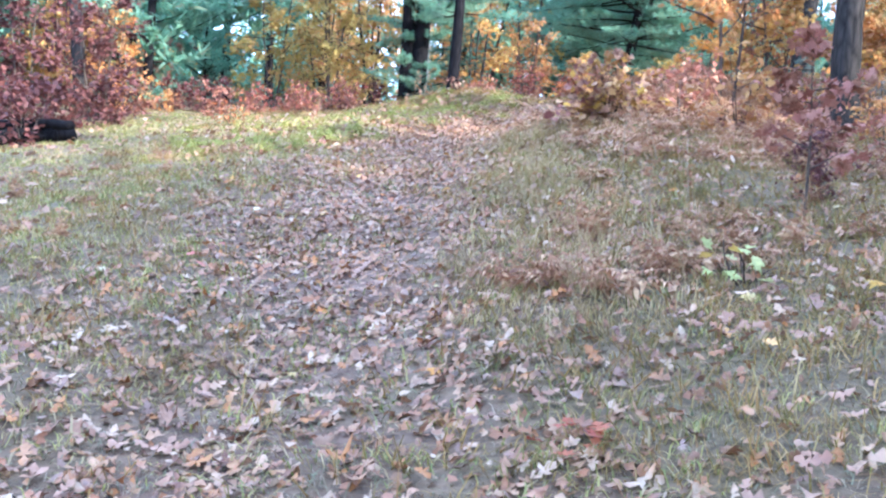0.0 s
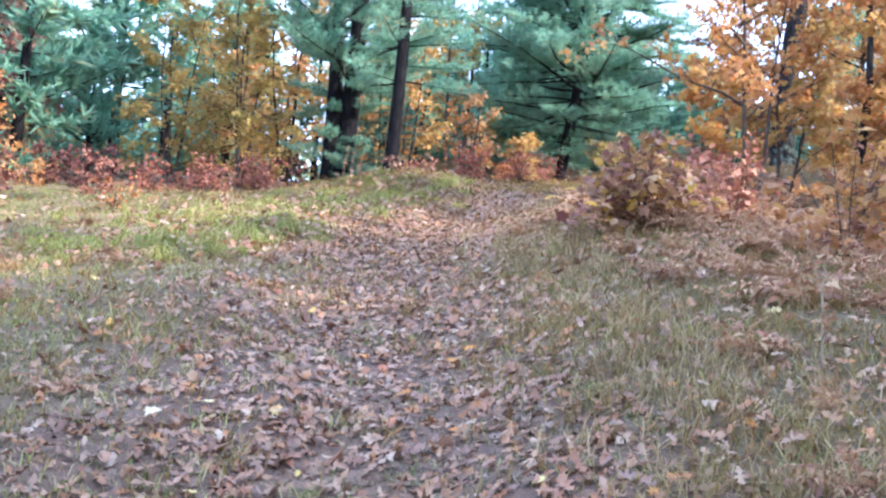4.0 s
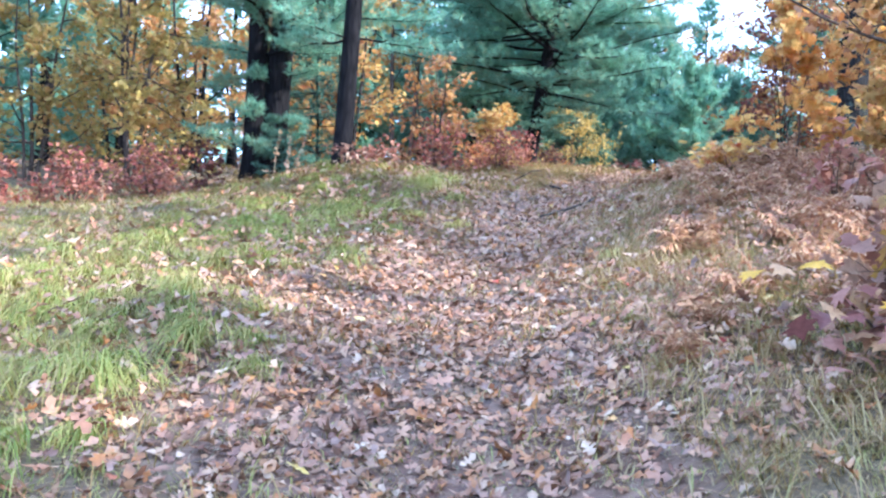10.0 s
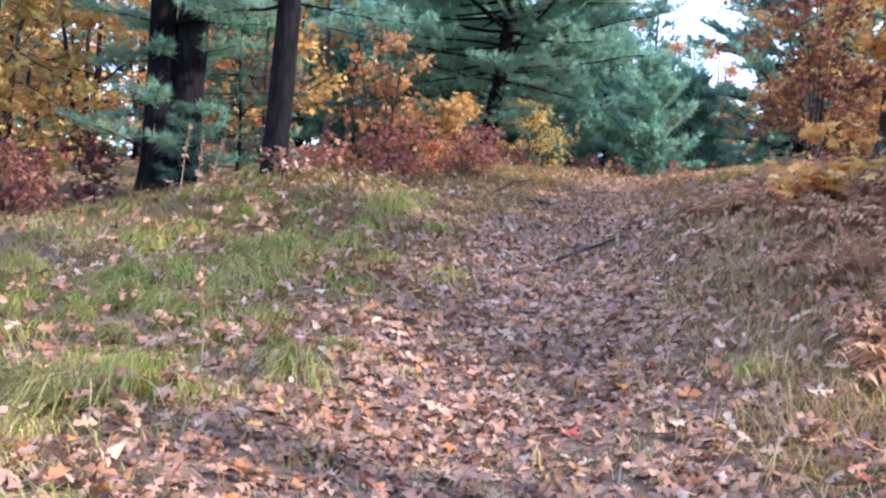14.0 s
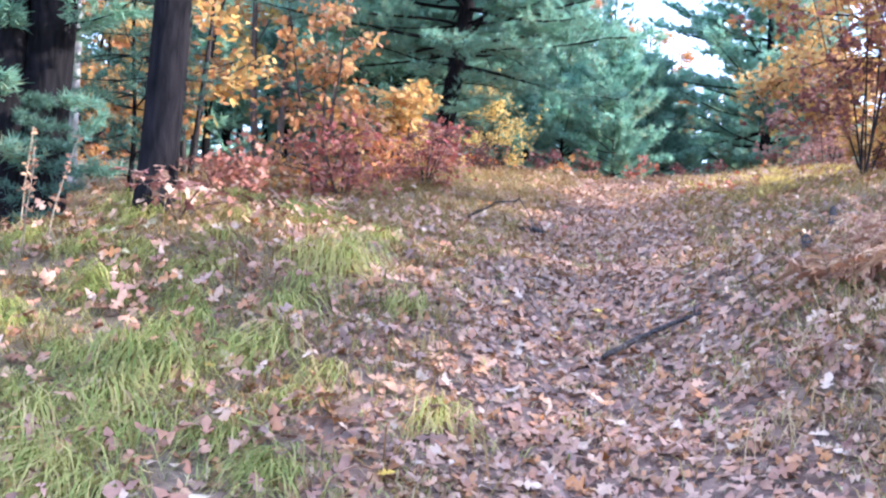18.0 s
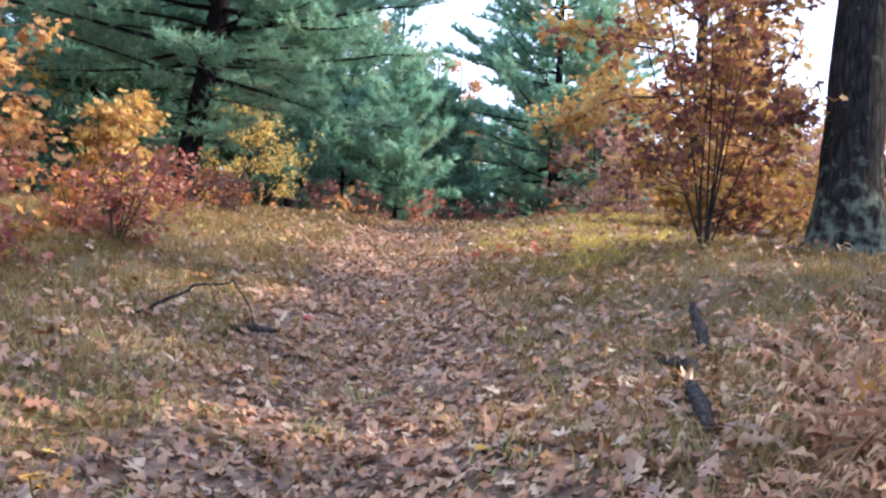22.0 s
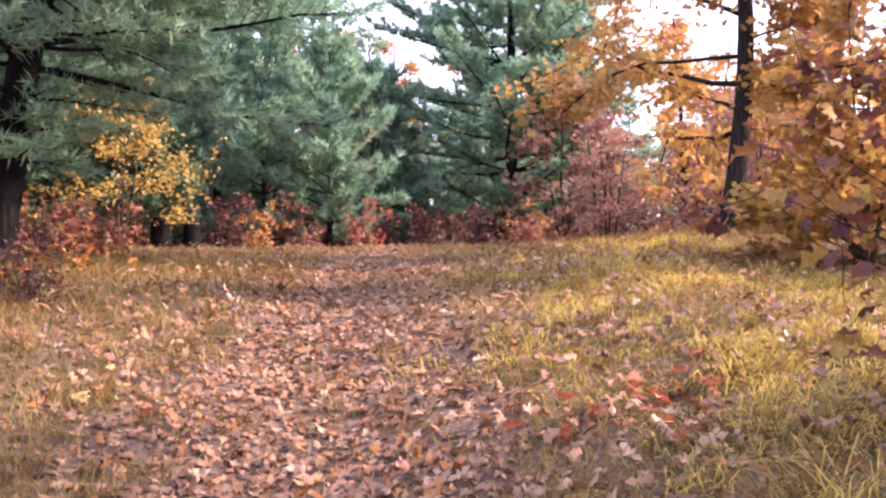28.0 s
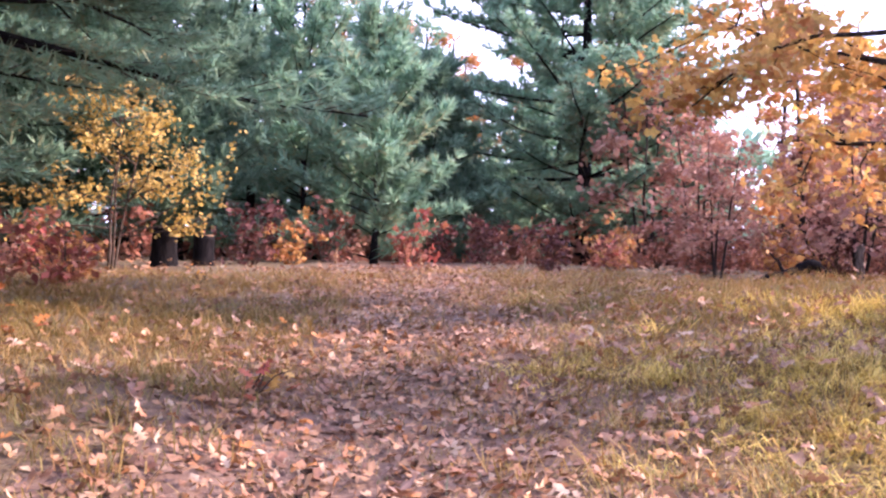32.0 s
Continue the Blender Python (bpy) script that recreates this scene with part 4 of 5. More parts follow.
wood_patch([shrubs[0], shrubs[3], shrubs[3]], 20, 3.0, 9.0, 9.0, 18.5, (0.6, 1.1), lambda x, y: off_way(x, y) > 3.0, gap=0.8)
wood_patch(shrubs, 14, 12.5, 22, 24, 31, (0.6, 1.0), lambda x, y: x > 13.5 + 0.9 * (y - 27), gap=1.0)
wood_patch(ferns, 70, 1.0, 7.5, 14.5, 20.6, (0.75, 1.15), lambda x, y: 1.75 < off_way(x, y) < 4.6, gap=0.27)
wood_patch(ferns, 34, 1.0, 7.5, 9, 14.5, (0.6, 1.0), lambda x, y: 2.0 < off_way(x, y) < 5, gap=0.3)
wood_patch(ferns, 24, 0.9, 5.0, 5.5, 11, (0.4, 0.75), lambda x, y: 1.7 < off_way(x, y) < 5.5, gap=0.3)
wood_patch(ferns, 26, 4.3, 7.0, 20.4, 22.6, (0.8, 1.2), lambda x, y: 2.0 < off_way(x, y) < 4.5 and y < 21.7, gap=0.3)
wood_patch(ferns, 16, -5.5, -2.0, 6.5, 14.5, (0.3, 0.55), gap=0.5)
wood_patch([shrubs[2], shrubs[0]], 7, 2.6, 6.0, 6.5, 12, (0.35, 0.6), gap=0.8)
for fx, fy, fs in ((3.9, 20.95, 0.9), (4.2, 20.7, 1.0), (4.8, 20.8, 1.1), (4.5, 21.2, 1.0), (4.65, 21.05, 0.9), (5.6, 21.0, 1.1), (6.3, 21.4, 1.1), (5.0, 20.2, 1.0), (5.25, 21.7, 0.6), (0.45, 5.6, 0.75), (0.75, 5.35, 0.8), (0.95, 5.1, 0.7), (1.35, 5.5, 0.8), (1.2, 14.2, 0.9), (1.5, 14.5, 0.9)):
    plant(ferns[0], fx, fy, fx * 77, fs)

# ---- the woods that close the view, too far off to count ----
far_rng = np.random.default_rng(77)


def far_woods(name, n, r0, r1, top, size, material, label, arc=(0, 360)):
    a = np.radians(far_rng.uniform(*arc, n))
    r = far_rng.uniform(r0, r1, n)
    x, y = 8 + r * np.sin(a), 24 + r * np.cos(a)
    clear_of = (np.abs(off_way(x, y)) > 6) | (y > 45)
    a, x, y = a[clear_of], x[clear_of], y[clear_of]
    n = len(a)
    clump = 0.5 + 0.5 * np.sin(a * 31) * np.sin(a * 17 + 1)
    z = land(x, y) + top * (0.55 + 0.45 * clump) * far_rng.beta(1.1, 1.7, n)
    v, f = scatter(far_rng, np.stack([x, y, z], -1), size * far_rng.uniform(0.6, 1.3, n), DIAMOND, 0.8, 0.3)
    return tagged(new(name, mesh_of(name, v, [f], material)), label, "woods", kind="stuff")


far_woods("far_pine_woods", 30000, 46, 72, 11, 1.0, M_NEEDLE, "dense dark pine woods in the distance")
far_woods("far_oak_woods", 11000, 44, 70, 7, 0.7, M_RUSSET, "russet autumn woods in the distance")
far_woods("left_pine_woods", 12000, 27, 46, 8.0, 0.7, M_NEEDLE, "dark young pines behind the grassy bank", (-82, -24))
far_woods("left_oak_woods", 3500, 26, 44, 3.5, 0.4, M_OLIVE_GOLD, "golden thicket behind the grassy bank", (-82, -24))
far_woods("far_brush", 22000, 27, 48, 1.6, 0.32, M_RUSSET, "russet brush under the far trees", (-62, 62))
far_woods("side_brush", 7000, 24, 45, 2.2, 0.4, M_MIXED, "tawny brush under the trees beside the way", (62, 298))

for model in far_pines + far_oaks + shrubs + ferns:
    model.matrix_basis = pose(model.location.x - 60 + 26, -30 + (model.location.x - 60) * 0.3, float(land(26, -30)))


# ---- wood lying about, stumps and stalks ----
def laid(name, pts, radii, material, label, category, lift=0.0, sides=8, forks=(), gnarl=0.08):
    """A branch or log that lies on the ground along points (x, y, height over ground)."""
    rng = np.random.default_rng(int(abs(pts[0][0] * 100)) + 7)
    world_pts = np.array([(x, y, float(land(x, y)) + z + lift) for x, y, z in pts])
    o = world_pts[0].copy()
    t = thing(name, *o, label, category)
    fine, _ = along(world_pts - o, np.linspace(0, 1, 5 * len(pts)))
    fine[1:-1] += rng.normal(0, radii[0] * 0.18, fine[1:-1].shape)
    p = Pile()
    add_tube(p, fine, np.interp(np.linspace(0, 1, len(fine)), np.linspace(0, 1, len(radii)), radii), sides, gnarl, rng)
    part("stem", p.mesh("stem", material, True), t)
    for fork in forks:
        q = Pile()
        fp = np.array([(x, y, float(land(x, y)) + z + lift) for x, y, z in fork]) - o
        ff, _ = along(fp, np.linspace(0, 1, 8))
        ff[1:-1] += rng.normal(0, 0.008, ff[1:-1].shape)
        add_tube(q, ff, np.linspace(radii[-1] * 0.9, radii[-1] * 0.3, 8), 5)
        part("side_branch", q.mesh("side_branch", material, True), t)
    return t


laid("stick", [(2.40, 21.04, 0.02), (2.66, 21.16, 0.05), (2.86, 21.22, 0.05), (3.02, 21.2, 0.05), (3.14, 21.16, 0.05)], [0.017, 0.018, 0.016, 0.014, 0.01], M_ROTTEN, "dark grey bent stick on the fallen leaves", "stick", lift=0.02,
     forks=[[(3.05, 21.2, 0.05), (3.16, 21.25, 0.05), (3.27, 21.3, 0.04)]])
laid("stick", [(3.72, 25.19, 0.05), (3.9, 25.23, 0.06), (4.1, 25.28, 0.05)], [0.016, 0.028, 0.026, 0.01], M_ROTTEN, "short dark rotten log on the leaves", "log", gnarl=0.15)
laid("stick", [(4.15, 20.2, 0.03), (4.5, 20.32, 0.06), (4.8, 20.4, 0.05)], [0.035, 0.03, 0.02], M_DEAD, "dark broken stick under the bracken", "stick")
laid("fallen_branch", [(3.11, 25.66, 0.02), (3.24, 25.57, 0.05), (3.32, 25.52, 0.12), (3.48, 25.42, 0.23), (3.52, 25.4, 0.28), (3.69, 25.28, 0.32), (3.73, 25.25, 0.36), (3.84, 25.18, 0.2), (3.88, 25.16, 0.05)], [0.011, 0.012, 0.009, 0.006, 0.004], M_ROTTEN, "bare dark fallen branch with upturned twigs in the grass", "branch",
     forks=[[(3.48, 25.42, 0.23), (3.52, 25.38, 0.18), (3.67, 25.29, 0.15), (3.7, 25.28, 0.05)], [(3.32, 25.52, 0.12), (3.45, 25.5, 0.22), (3.6, 25.5, 0.3)], [(3.24, 25.57, 0.05), (3.4, 25.5, 0.08), (3.5, 25.3, 0.03)]])
for pts in ([(4.38, 21.7, 0.03), (4.52, 21.85, 0.06), (4.70, 22.05, 0.07), (4.84, 22.2, 0.06), (4.93, 22.3, 0.03)], [(5.12, 22.42, 0.04), (5.22, 22.54, 0.08), (5.28, 22.68, 0.07), (5.31, 22.86, 0.05)],
            [(5.69, 22.88, 0.03), (5.86, 23.05, 0.07), (6.06, 23.25, 0.08), (6.2, 23.42, 0.07), (6.3, 23.53, 0.12)]):
    laid("wood_chunk", pts, [0.02, 0.034, 0.038, 0.032, 0.036, 0.018], M_ROTTEN, "broken length of dark rotten branch among bracken and leaves", "wood chunk", lift=0.004, gnarl=0.13, sides=10)
for k, (a, b, rr) in enumerate((((-8.6, 15.6), (-6.7, 16.6), 0.14), ((-8.8, 16.0), (-6.9, 16.3), 0.12), ((-8.2, 16.9), (-6.5, 15.9), 0.10))):
    laid("log", [(*a, 0.12 + 0.16 * (k == 2)), ((a[0] + b[0]) / 2, (a[1] + b[1]) / 2, 0.15 + 0.16 * (k == 2)), (*b, 0.12 + 0.2 * (k == 2))], [rr, rr * 0.95, rr * 0.8], M_PINE_BARK, "dark rotting log piled at the wood's edge", "log")
laid("fallen_branch", [(17.3, 35.7, 0.05), (17.7, 35.45, 0.2), (18.0, 35.25, 0.38), (18.25, 35.0, 0.2)], [0.08, 0.09, 0.08, 0.04], M_PINE_BARK, "dark forked fallen limb at the clearing's edge", "branch",
     forks=[[(18.0, 35.25, 0.38), (18.3, 35.1, 0.25), (18.7, 34.9, 0.05)], [(17.7, 35.45, 0.2), (17.75, 35.6, 0.4), (17.7, 35.75, 0.55)]])
laid("post", [(18.0, 34.5, -0.1), (18.0, 34.5, 0.3), (18.01, 34.51, 0.62)], [0.055, 0.055, 0.05], M_DEAD, "dark weathered wooden post", "post")
laid("stake", [(15.3, 38.5, -0.05), (15.32, 38.5, 0.15), (15.34, 38.5, 0.34)], [0.02, 0.018, 0.012], M_STALK, "small pale bare stake in the grass", "stake")


def stump(x, y, h, r):
    rng = np.random.default_rng(int(x * 10))
    z = float(land(x, y))
    t = thing("tree_stump", x, y, z, "sawn dark stump with a pale flat top", "stump")
    p = Pile()
    zz = np.linspace(-0.1, h, 8)
    add_tube(p, np.column_stack([zz * 0.03, zz * 0, zz]), r * (1 + 0.25 * np.exp(-np.clip(zz, 0, 9) / 0.12)), 16, 0.03, rng)
    part("stem", p.mesh("stem", M_PINE_BARK, True), t)
    q = Pile()
    add_tube(q, np.array([(h * 0.03, 0, h - 0.01), (h * 0.03, 0, h + 0.012)]), [r * 0.93, r * 0.9], 16)
    part("cut_face", q.mesh("cut_face", M_CUT), t, "pale sawn wood")
    return t


stump(10.7, 42.0, 0.62, 0.2)
stump(11.45, 42.3, 0.5, 0.17)


def stalk(x, y, h, seed):
    rng = np.random.default_rng(seed)
    t = thing("dry_weed", x, y, float(land(x, y)), "tall dry weed stalk with a seed head", "weed", "dry weeds in the grass")
    line = bough(rng, (0, 0, -0.03), (rng.normal(0, 0.08), rng.normal(0, 0.08), 1), h, 6, 0.2, 0.05)
    p = Pile()
    add_tube(p, line, np.linspace(0.006, 0.003, len(line)), 5)
    part("stem", p.mesh("stem", M_STALK), t)
    pts, _ = along(line, rng.uniform(0.35, 1, 26))
    v, f = scatter(rng, pts + rng.normal(0, 0.015, pts.shape), 0.05, PLAIN_LEAF, 1.0, 0.5)
    part("seed_head", mesh_of("seed_head", v, [f], M_FERN), t, kind="stuff")


for k, (wx, wy, wh) in enumerate([(-0.85, 18.05, 0.62), (-0.85, 22.97, 0.75), (-0.71, 23.2, 0.8), (-2.6, 10.8, 0.55), (-3.4, 10.9, 0.7), (-2.2, 9.6, 0.45), (-4.2, 12.5, 0.6), (-1.0, 24.6, 0.9), (-2.9, 20.6, 0.6), (1.5, 6.6, 0.6), (1.6, 8.4, 0.7),
                                   (2.1, 9.3, 0.6), (1.9, 7.3, 0.55), (-3.1, 14.0, 0.5), (5.2, 33.2, 0.7), (4.4, 30.2, 0.8), (13.0, 37.8, 0.45), (12.0, 38.4, 0.45), (7.0, 33.2, 0.5), (3.0, 12.1, 0.8), (2.2, 11.3, 0.6)]):
    stalk(wx, wy, wh, 200 + k)


def leafy_sprig(name, x, y, h, seed, n, size, shape, mats, label, reach=0.35):
    """A knee-high seedling whose big leaves can be told one by one."""
    rng = np.random.default_rng(seed)
    t = thing(name, x, y, float(land(x, y)), label, "seedling")
    p = Pile()
    tips = []
    for k in range(5):
        az = k * 1.26 + rng.normal(0, 0.3)
        line = bough(rng, (0, 0, -0.03), (0.55 * math.cos(az), 0.55 * math.sin(az), 1), h * rng.uniform(0.7, 1.1), 6, -0.6, 0.12)
        add_tube(p, line, np.linspace(0.008, 0.003, len(line)), 5)
        for s in np.linspace(0.5, 1, n // 5):
            tips.append(along(line, [s])[0][0])
    part("stem", p.mesh("stem", M_TWIG, True), t)
    kinds = []
    for k in range(5):
        v, f = scatter(np.random.default_rng(seed + k), np.zeros((1, 3)), 1.0, shape, 0.05, 0.3, heading=np.zeros(1))
        kinds.append([mesh_of("leaf", v, [f], m) for m in mats])
    for tip in tips:
        m = kinds[rng.integers(0, 5)][rng.integers(0, len(mats))]
        s = size * rng.uniform(0.7, 1.15)
        off = rng.normal(0, reach * 0.3, 3) * (1, 1, 0.4)
        part("leaf", m, t, at=pose(*(tip + off), rng.normal(-15, 22), rng.normal(0, 22), rng.uniform(0, 360)) @ Matrix.Scale(s, 4))
    return t


M_GLOW = leafy("orange_gold_leaf", [(0.68, 0.42, 0.10), (0.72, 0.50, 0.15), (0.60, 0.30, 0.06), (0.70, 0.46, 0.16)], 0.4, single=True)
M_FLAME = leafy("flame_leaf", [(0.58, 0.17, 0.05), (0.60, 0.28, 0.08), (0.46, 0.12, 0.05)], 0.4, single=True)
M_BRICK = leafy("brick_red_leaf", [(0.36, 0.09, 0.06), (0.45, 0.16, 0.08)], 0.35, single=True)
M_OCHRE = leafy("ochre_leaf", [(0.56, 0.34, 0.04), (0.40, 0.23, 0.13), (0.50, 0.32, 0.16), (0.26, 0.12, 0.09), (0.58, 0.41, 0.09)], 0.35, single=True)
M_DUSK = leafy("maroon_seedling_leaf", [(0.20, 0.08, 0.07), (0.28, 0.12, 0.09), (0.44, 0.29, 0.21)], 0.3, single=True)
M_LIME = leafy("lime_leaf", [(0.42, 0.46, 0.16), (0.48, 0.48, 0.20)], 0.35, single=True)
M_CREAM = leafy("cream_leaf", [(0.62, 0.56, 0.34), (0.66, 0.58, 0.40)], 0.35, single=True)
leafy_sprig("oak_seedling", 4.42, 19.95, 0.6, 301, 140, 0.165, OAK_LEAF, [M_GLOW, M_GLOW, M_GLOW, M_GLOW, M_FLAME], "knee-high oak seedling with glowing orange-gold leaves", 0.45)
leafy_sprig("maple_seedling", 1.85, 13.4, 0.55, 302, 80, 0.15, MAPLE_LEAF, [M_OCHRE, M_DUSK, M_OCHRE], "low maple seedling with yellow and tawny leaves", 0.5)
leafy_sprig("maple_seedling", 2.6, 13.55, 0.8, 303, 70, 0.15, MAPLE_LEAF, [M_OCHRE, M_DUSK, M_OCHRE], "low maple seedling with tawny brown leaves", 0.5)
leafy_sprig("oak_seedling", -0.25, 22.7, 0.22, 304, 10, 0.13, OAK_LEAF, [M_CREAM], "small seedling with pale cream leaves")
leafy_sprig("maple_seedling", 0.14, 23.2, 0.62, 313, 60, 0.12, SMALL_LEAF, [M_DUSK], "knee-high seedling with drooping dull maroon leaves", 0.3)
leafy_sprig("oak_seedling", 7.9, 26.9, 0.2, 305, 15, 0.11, OAK_LEAF, [M_BRICK], "small seedling with red oak leaves")
leafy_sprig("oak_seedling", 6.95, 34.2, 0.6, 309, 60, 0.12, OAK_LEAF, [M_FLAME, M_GLOW, M_FLAME], "knee-high seedling with bright orange-red leaves", 0.5)
leafy_sprig("oak_seedling", 7.5, 26.5, 0.2, 310, 15, 0.10, OAK_LEAF, [M_BRICK], "small seedling with red oak leaves")
leafy_sprig("birch_seedling", 10.2, 38.7, 0.25, 311, 15, 0.08, SMALL_LEAF, [M_CREAM, M_GLOW], "small sprout with yellow leaves in the straw")
leafy_sprig("maple_seedling", 0.57, 3.5, 0.08, 314, 15, 0.11, OAK_LEAF, [M_BRICK], "sprig of crimson leaves low on the ground", 0.4)
leafy_sprig("maple_seedling", 1.72, 5.25, 0.3, 312, 15, 0.10, MAPLE_LEAF, [M_LIME, M_LIME, M_OCHRE], "small yellow-green seedling on the bank")
leafy_sprig("oak_seedling", 8.2, 31.9, 0.3, 306, 15, 0.12, OAK_LEAF, [M_BRICK, M_GLOW], "small seedling with orange-red oak leaves")
leafy_sprig("oak_seedling", 6.1, 33.3, 0.4, 307, 20, 0.12, OAK_LEAF, [M_BRICK, M_GLOW], "small seedling with orange-red oak leaves")
leafy_sprig("oak_seedling", 7.2, 26.9, 0.18, 308, 10, 0.10, OAK_LEAF, [M_BRICK], "small seedling with red oak leaves")


# ---- grass ----
def blades(name, rng, n_tufts, per, box, chance, tall, material, label, width=0.004, clump=0.045, lean_most=1.25, down=0.0, lean_least=0.3):
    """Tufts of curved blades, thicker where chance(x, y) is high."""
    x0, x1, y0, y1 = box
    x, y = rng.uniform(x0, x1, n_tufts * 4), rng.uniform(y0, y1, n_tufts * 4)
    keep = rng.uniform(0, 1, len(x)) < chance(x, y)
    x, y = x[keep][:n_tufts], y[keep][:n_tufts]
    size = rng.gamma(6, 1 / 6, len(x))
    n = len(x) * per
    bx = np.repeat(x, per) + rng.normal(0, clump, n)
    by = np.repeat(y, per) + rng.normal(0, clump, n)
    bz = land(bx, by) - 0.01
    h = tall * np.repeat(size, per) * rng.uniform(0.5, 1.25, n)
    az = rng.uniform(0, 2 * np.pi, n)
    tuft_az = np.repeat(rng.uniform(0, 2 * np.pi, len(x)), per)
    lean = rng.uniform(lean_least, lean_most, n)
    dx, dy = np.cos(az) * lean + 0.45 * np.cos(tuft_az), np.sin(az) * lean + 0.45 * np.sin(tuft_az)
    dx, dy = dx - 0.6 * down, dy - down
    w = width * rng.uniform(0.6, 1.4, n)
    sx, sy = -np.sin(az) * w, np.cos(az) * w
    p = np.stack([bx, by, bz], -1)
    s = np.stack([sx, sy, np.zeros(n)], -1)
    mid = p + np.stack([dx * h * 0.38, dy * h * 0.38, h * (0.66 - 0.12 * lean)], -1)
    tip = p + np.stack([dx * h * 1.0, dy * h * 1.0, h * (0.98 - 0.36 * lean)], -1)
    v = np.stack([p - s, p + s, mid + s * 0.8, mid - s * 0.8, tip], 1).reshape(-1, 3)
    o = np.arange(n)[:, None] * 5
    me = mesh_of(name, v, [o + np.array([[0, 1, 2, 3]]), o + np.array([[3, 2, 4]])], material)
    return tagged(new(name, me), label, "grass", kind="stuff")


def tussocks(name, rng, n_tufts, per, box, chance, label):
    """Mounds of long limp blades that arch over and lie down the slope."""
    x0, x1, y0, y1 = box
    x, y = rng.uniform(x0, x1, n_tufts * 12), rng.uniform(y0, y1, n_tufts * 12)
    keep = rng.uniform(0, 1, len(x)) < chance(x, y)
    x, y = x[keep][:n_tufts], y[keep][:n_tufts]
    n = len(x) * per
    size = np.repeat(rng.gamma(9, 1 / 9, len(x)), per)
    az = np.repeat(rng.normal(-2.05, 0.45, len(x)), per) + rng.normal(0, 0.6, n)
    ln = 0.29 * size * rng.uniform(0.5, 1.2, n)
    up = 0.115 * size * rng.uniform(0.5, 1.25, n)
    bx, by = np.repeat(x, per) + rng.normal(0, 0.055, n), np.repeat(y, per) + rng.normal(0, 0.055, n)
    w = 0.0032 * rng.uniform(0.6, 1.4, n)
    side = np.stack([-np.sin(az) * w, np.cos(az) * w, np.zeros(n)], -1)
    rows = []
    for out, high, wide in ((0, 0, 1), (0.25, 0.85, 1), (0.62, 0.9, 0.8), (1.0, 0.18, 0.1)):
        px, py = bx + np.cos(az) * ln * out, by + np.sin(az) * ln * out
        mid = np.stack([px, py, land(px, py) - 0.008 + up * high], -1)
        rows += [mid - side * wide, mid + side * wide]
    v = np.stack(rows, 1).reshape(-1, 3)
    o = np.arange(n)[:, None] * 8
    quads = np.concatenate([o + np.array([[k, k + 1, k + 3, k + 2]]) for k in (0, 2, 4)])
    return tagged(new(name, mesh_of(name, v, [quads], M_LUSH)), label, "grass", kind="stuff")


def patchy(x, y, s=1.0, k=0.0):
    return 0.5 + 0.25 * np.sin(1.9 * s * x + 0.7 * s * y + k) + 0.25 * np.sin(2.4 * s * y - 1.3 * s * x + 2 * k)


def green_chance(x, y):
    left = 1 / (1 + np.exp(off_way(x, y) / 0.8))
    early = 1 / (1 + np.exp((y - 24.5) / 1.5))
    near = 1 / (1 + np.exp(-(x + 8) / 1.0))
    return (1 - np.interp(y, [3, 6, 13], [0.4, 0.5, 0.85]) * trodden(x, y)) * early * near * (0.25 + 0.75 * left) * (0.45 + 0.55 * patchy(x, y))


def straw_chance(x, y):
    right = 1 / (1 + np.exp(-off_way(x, y) / 0.8))
    late = 1 / (1 + np.exp(-(y - 23.5) / 1.5))
    return (1 - 0.88 * trodden(x, y)) * np.maximum(late, 0.38 + 0.3 * right) * (0.4 + 0.6 * patchy(x, y, 0.8, 1.3)) * np.exp(-(np.abs(off_way(x, y)) / 6.8) ** 4)


grass_rng = np.random.default_rng(400)
blades("grass", grass_rng, 17000, 10, (-8, 4.5, 2.5, 27), green_chance, 0.075, M_GREEN, "green tufted grass, partly flattened", lean_most=1.6, lean_least=0.5)
tussocks("grass_tussocks", grass_rng, 300, 80, (-5.5, 2.5, 13, 25.5), lambda x, y: np.interp(y, [13, 15.5, 18, 22, 24.5], [0.3, 0.8, 1, 0.8, 0.25]) * np.clip(green_chance(x, y) * 1.6, 0, 1) * (1 - trodden(x, y)) ** 2 * np.exp(-((off_way(x, y) + 2.0) / 1.9) ** 2),
         "lush green tussocks of long grass combed down the bank")
blades("dry_grass", grass_rng, 18500, 10, (-5, 18, 2.5, 40), straw_chance, 0.14, M_STRAW, "straw-yellow dry grass in loose tufts", 0.003, 0.06, 1.9, 0.0, 0.6)
blades("bank_grass", grass_rng, 11000, 11, (-2, 14, 3, 36), lambda x, y: (np.abs(off_way(x, y)) > 0.85) * ((off_way(x, y) > 0) | (y > 20.5)) * (0.45 + 0.55 * patchy(x, y, 1.5, 0.7)) * np.exp(-(off_way(x, y) / 5) ** 4), 0.105, M_BANK,
       "olive and tan grass lying over on the banks", 0.0032, 0.06, 1.6, 0.2, 0.4)
# golden tufts whose bright colour adds to the sunlit band
blades("golden_grass", grass_rng, 640, 42, (5.8, 13, 25.6, 32), lambda x, y: (1 - trodden(x, y)) ** 2 * patchy(x, y, 1.1, 0.4) * np.exp(-((off_way(x, y) - 2.6) / 2.0) ** 4), 0.12, M_GOLDEN_SUNLIT, "golden-green grass lying over in tufts, coloured brighter as if sunlit", 0.0034, 0.09, 2.0, 0.35, 0.8)
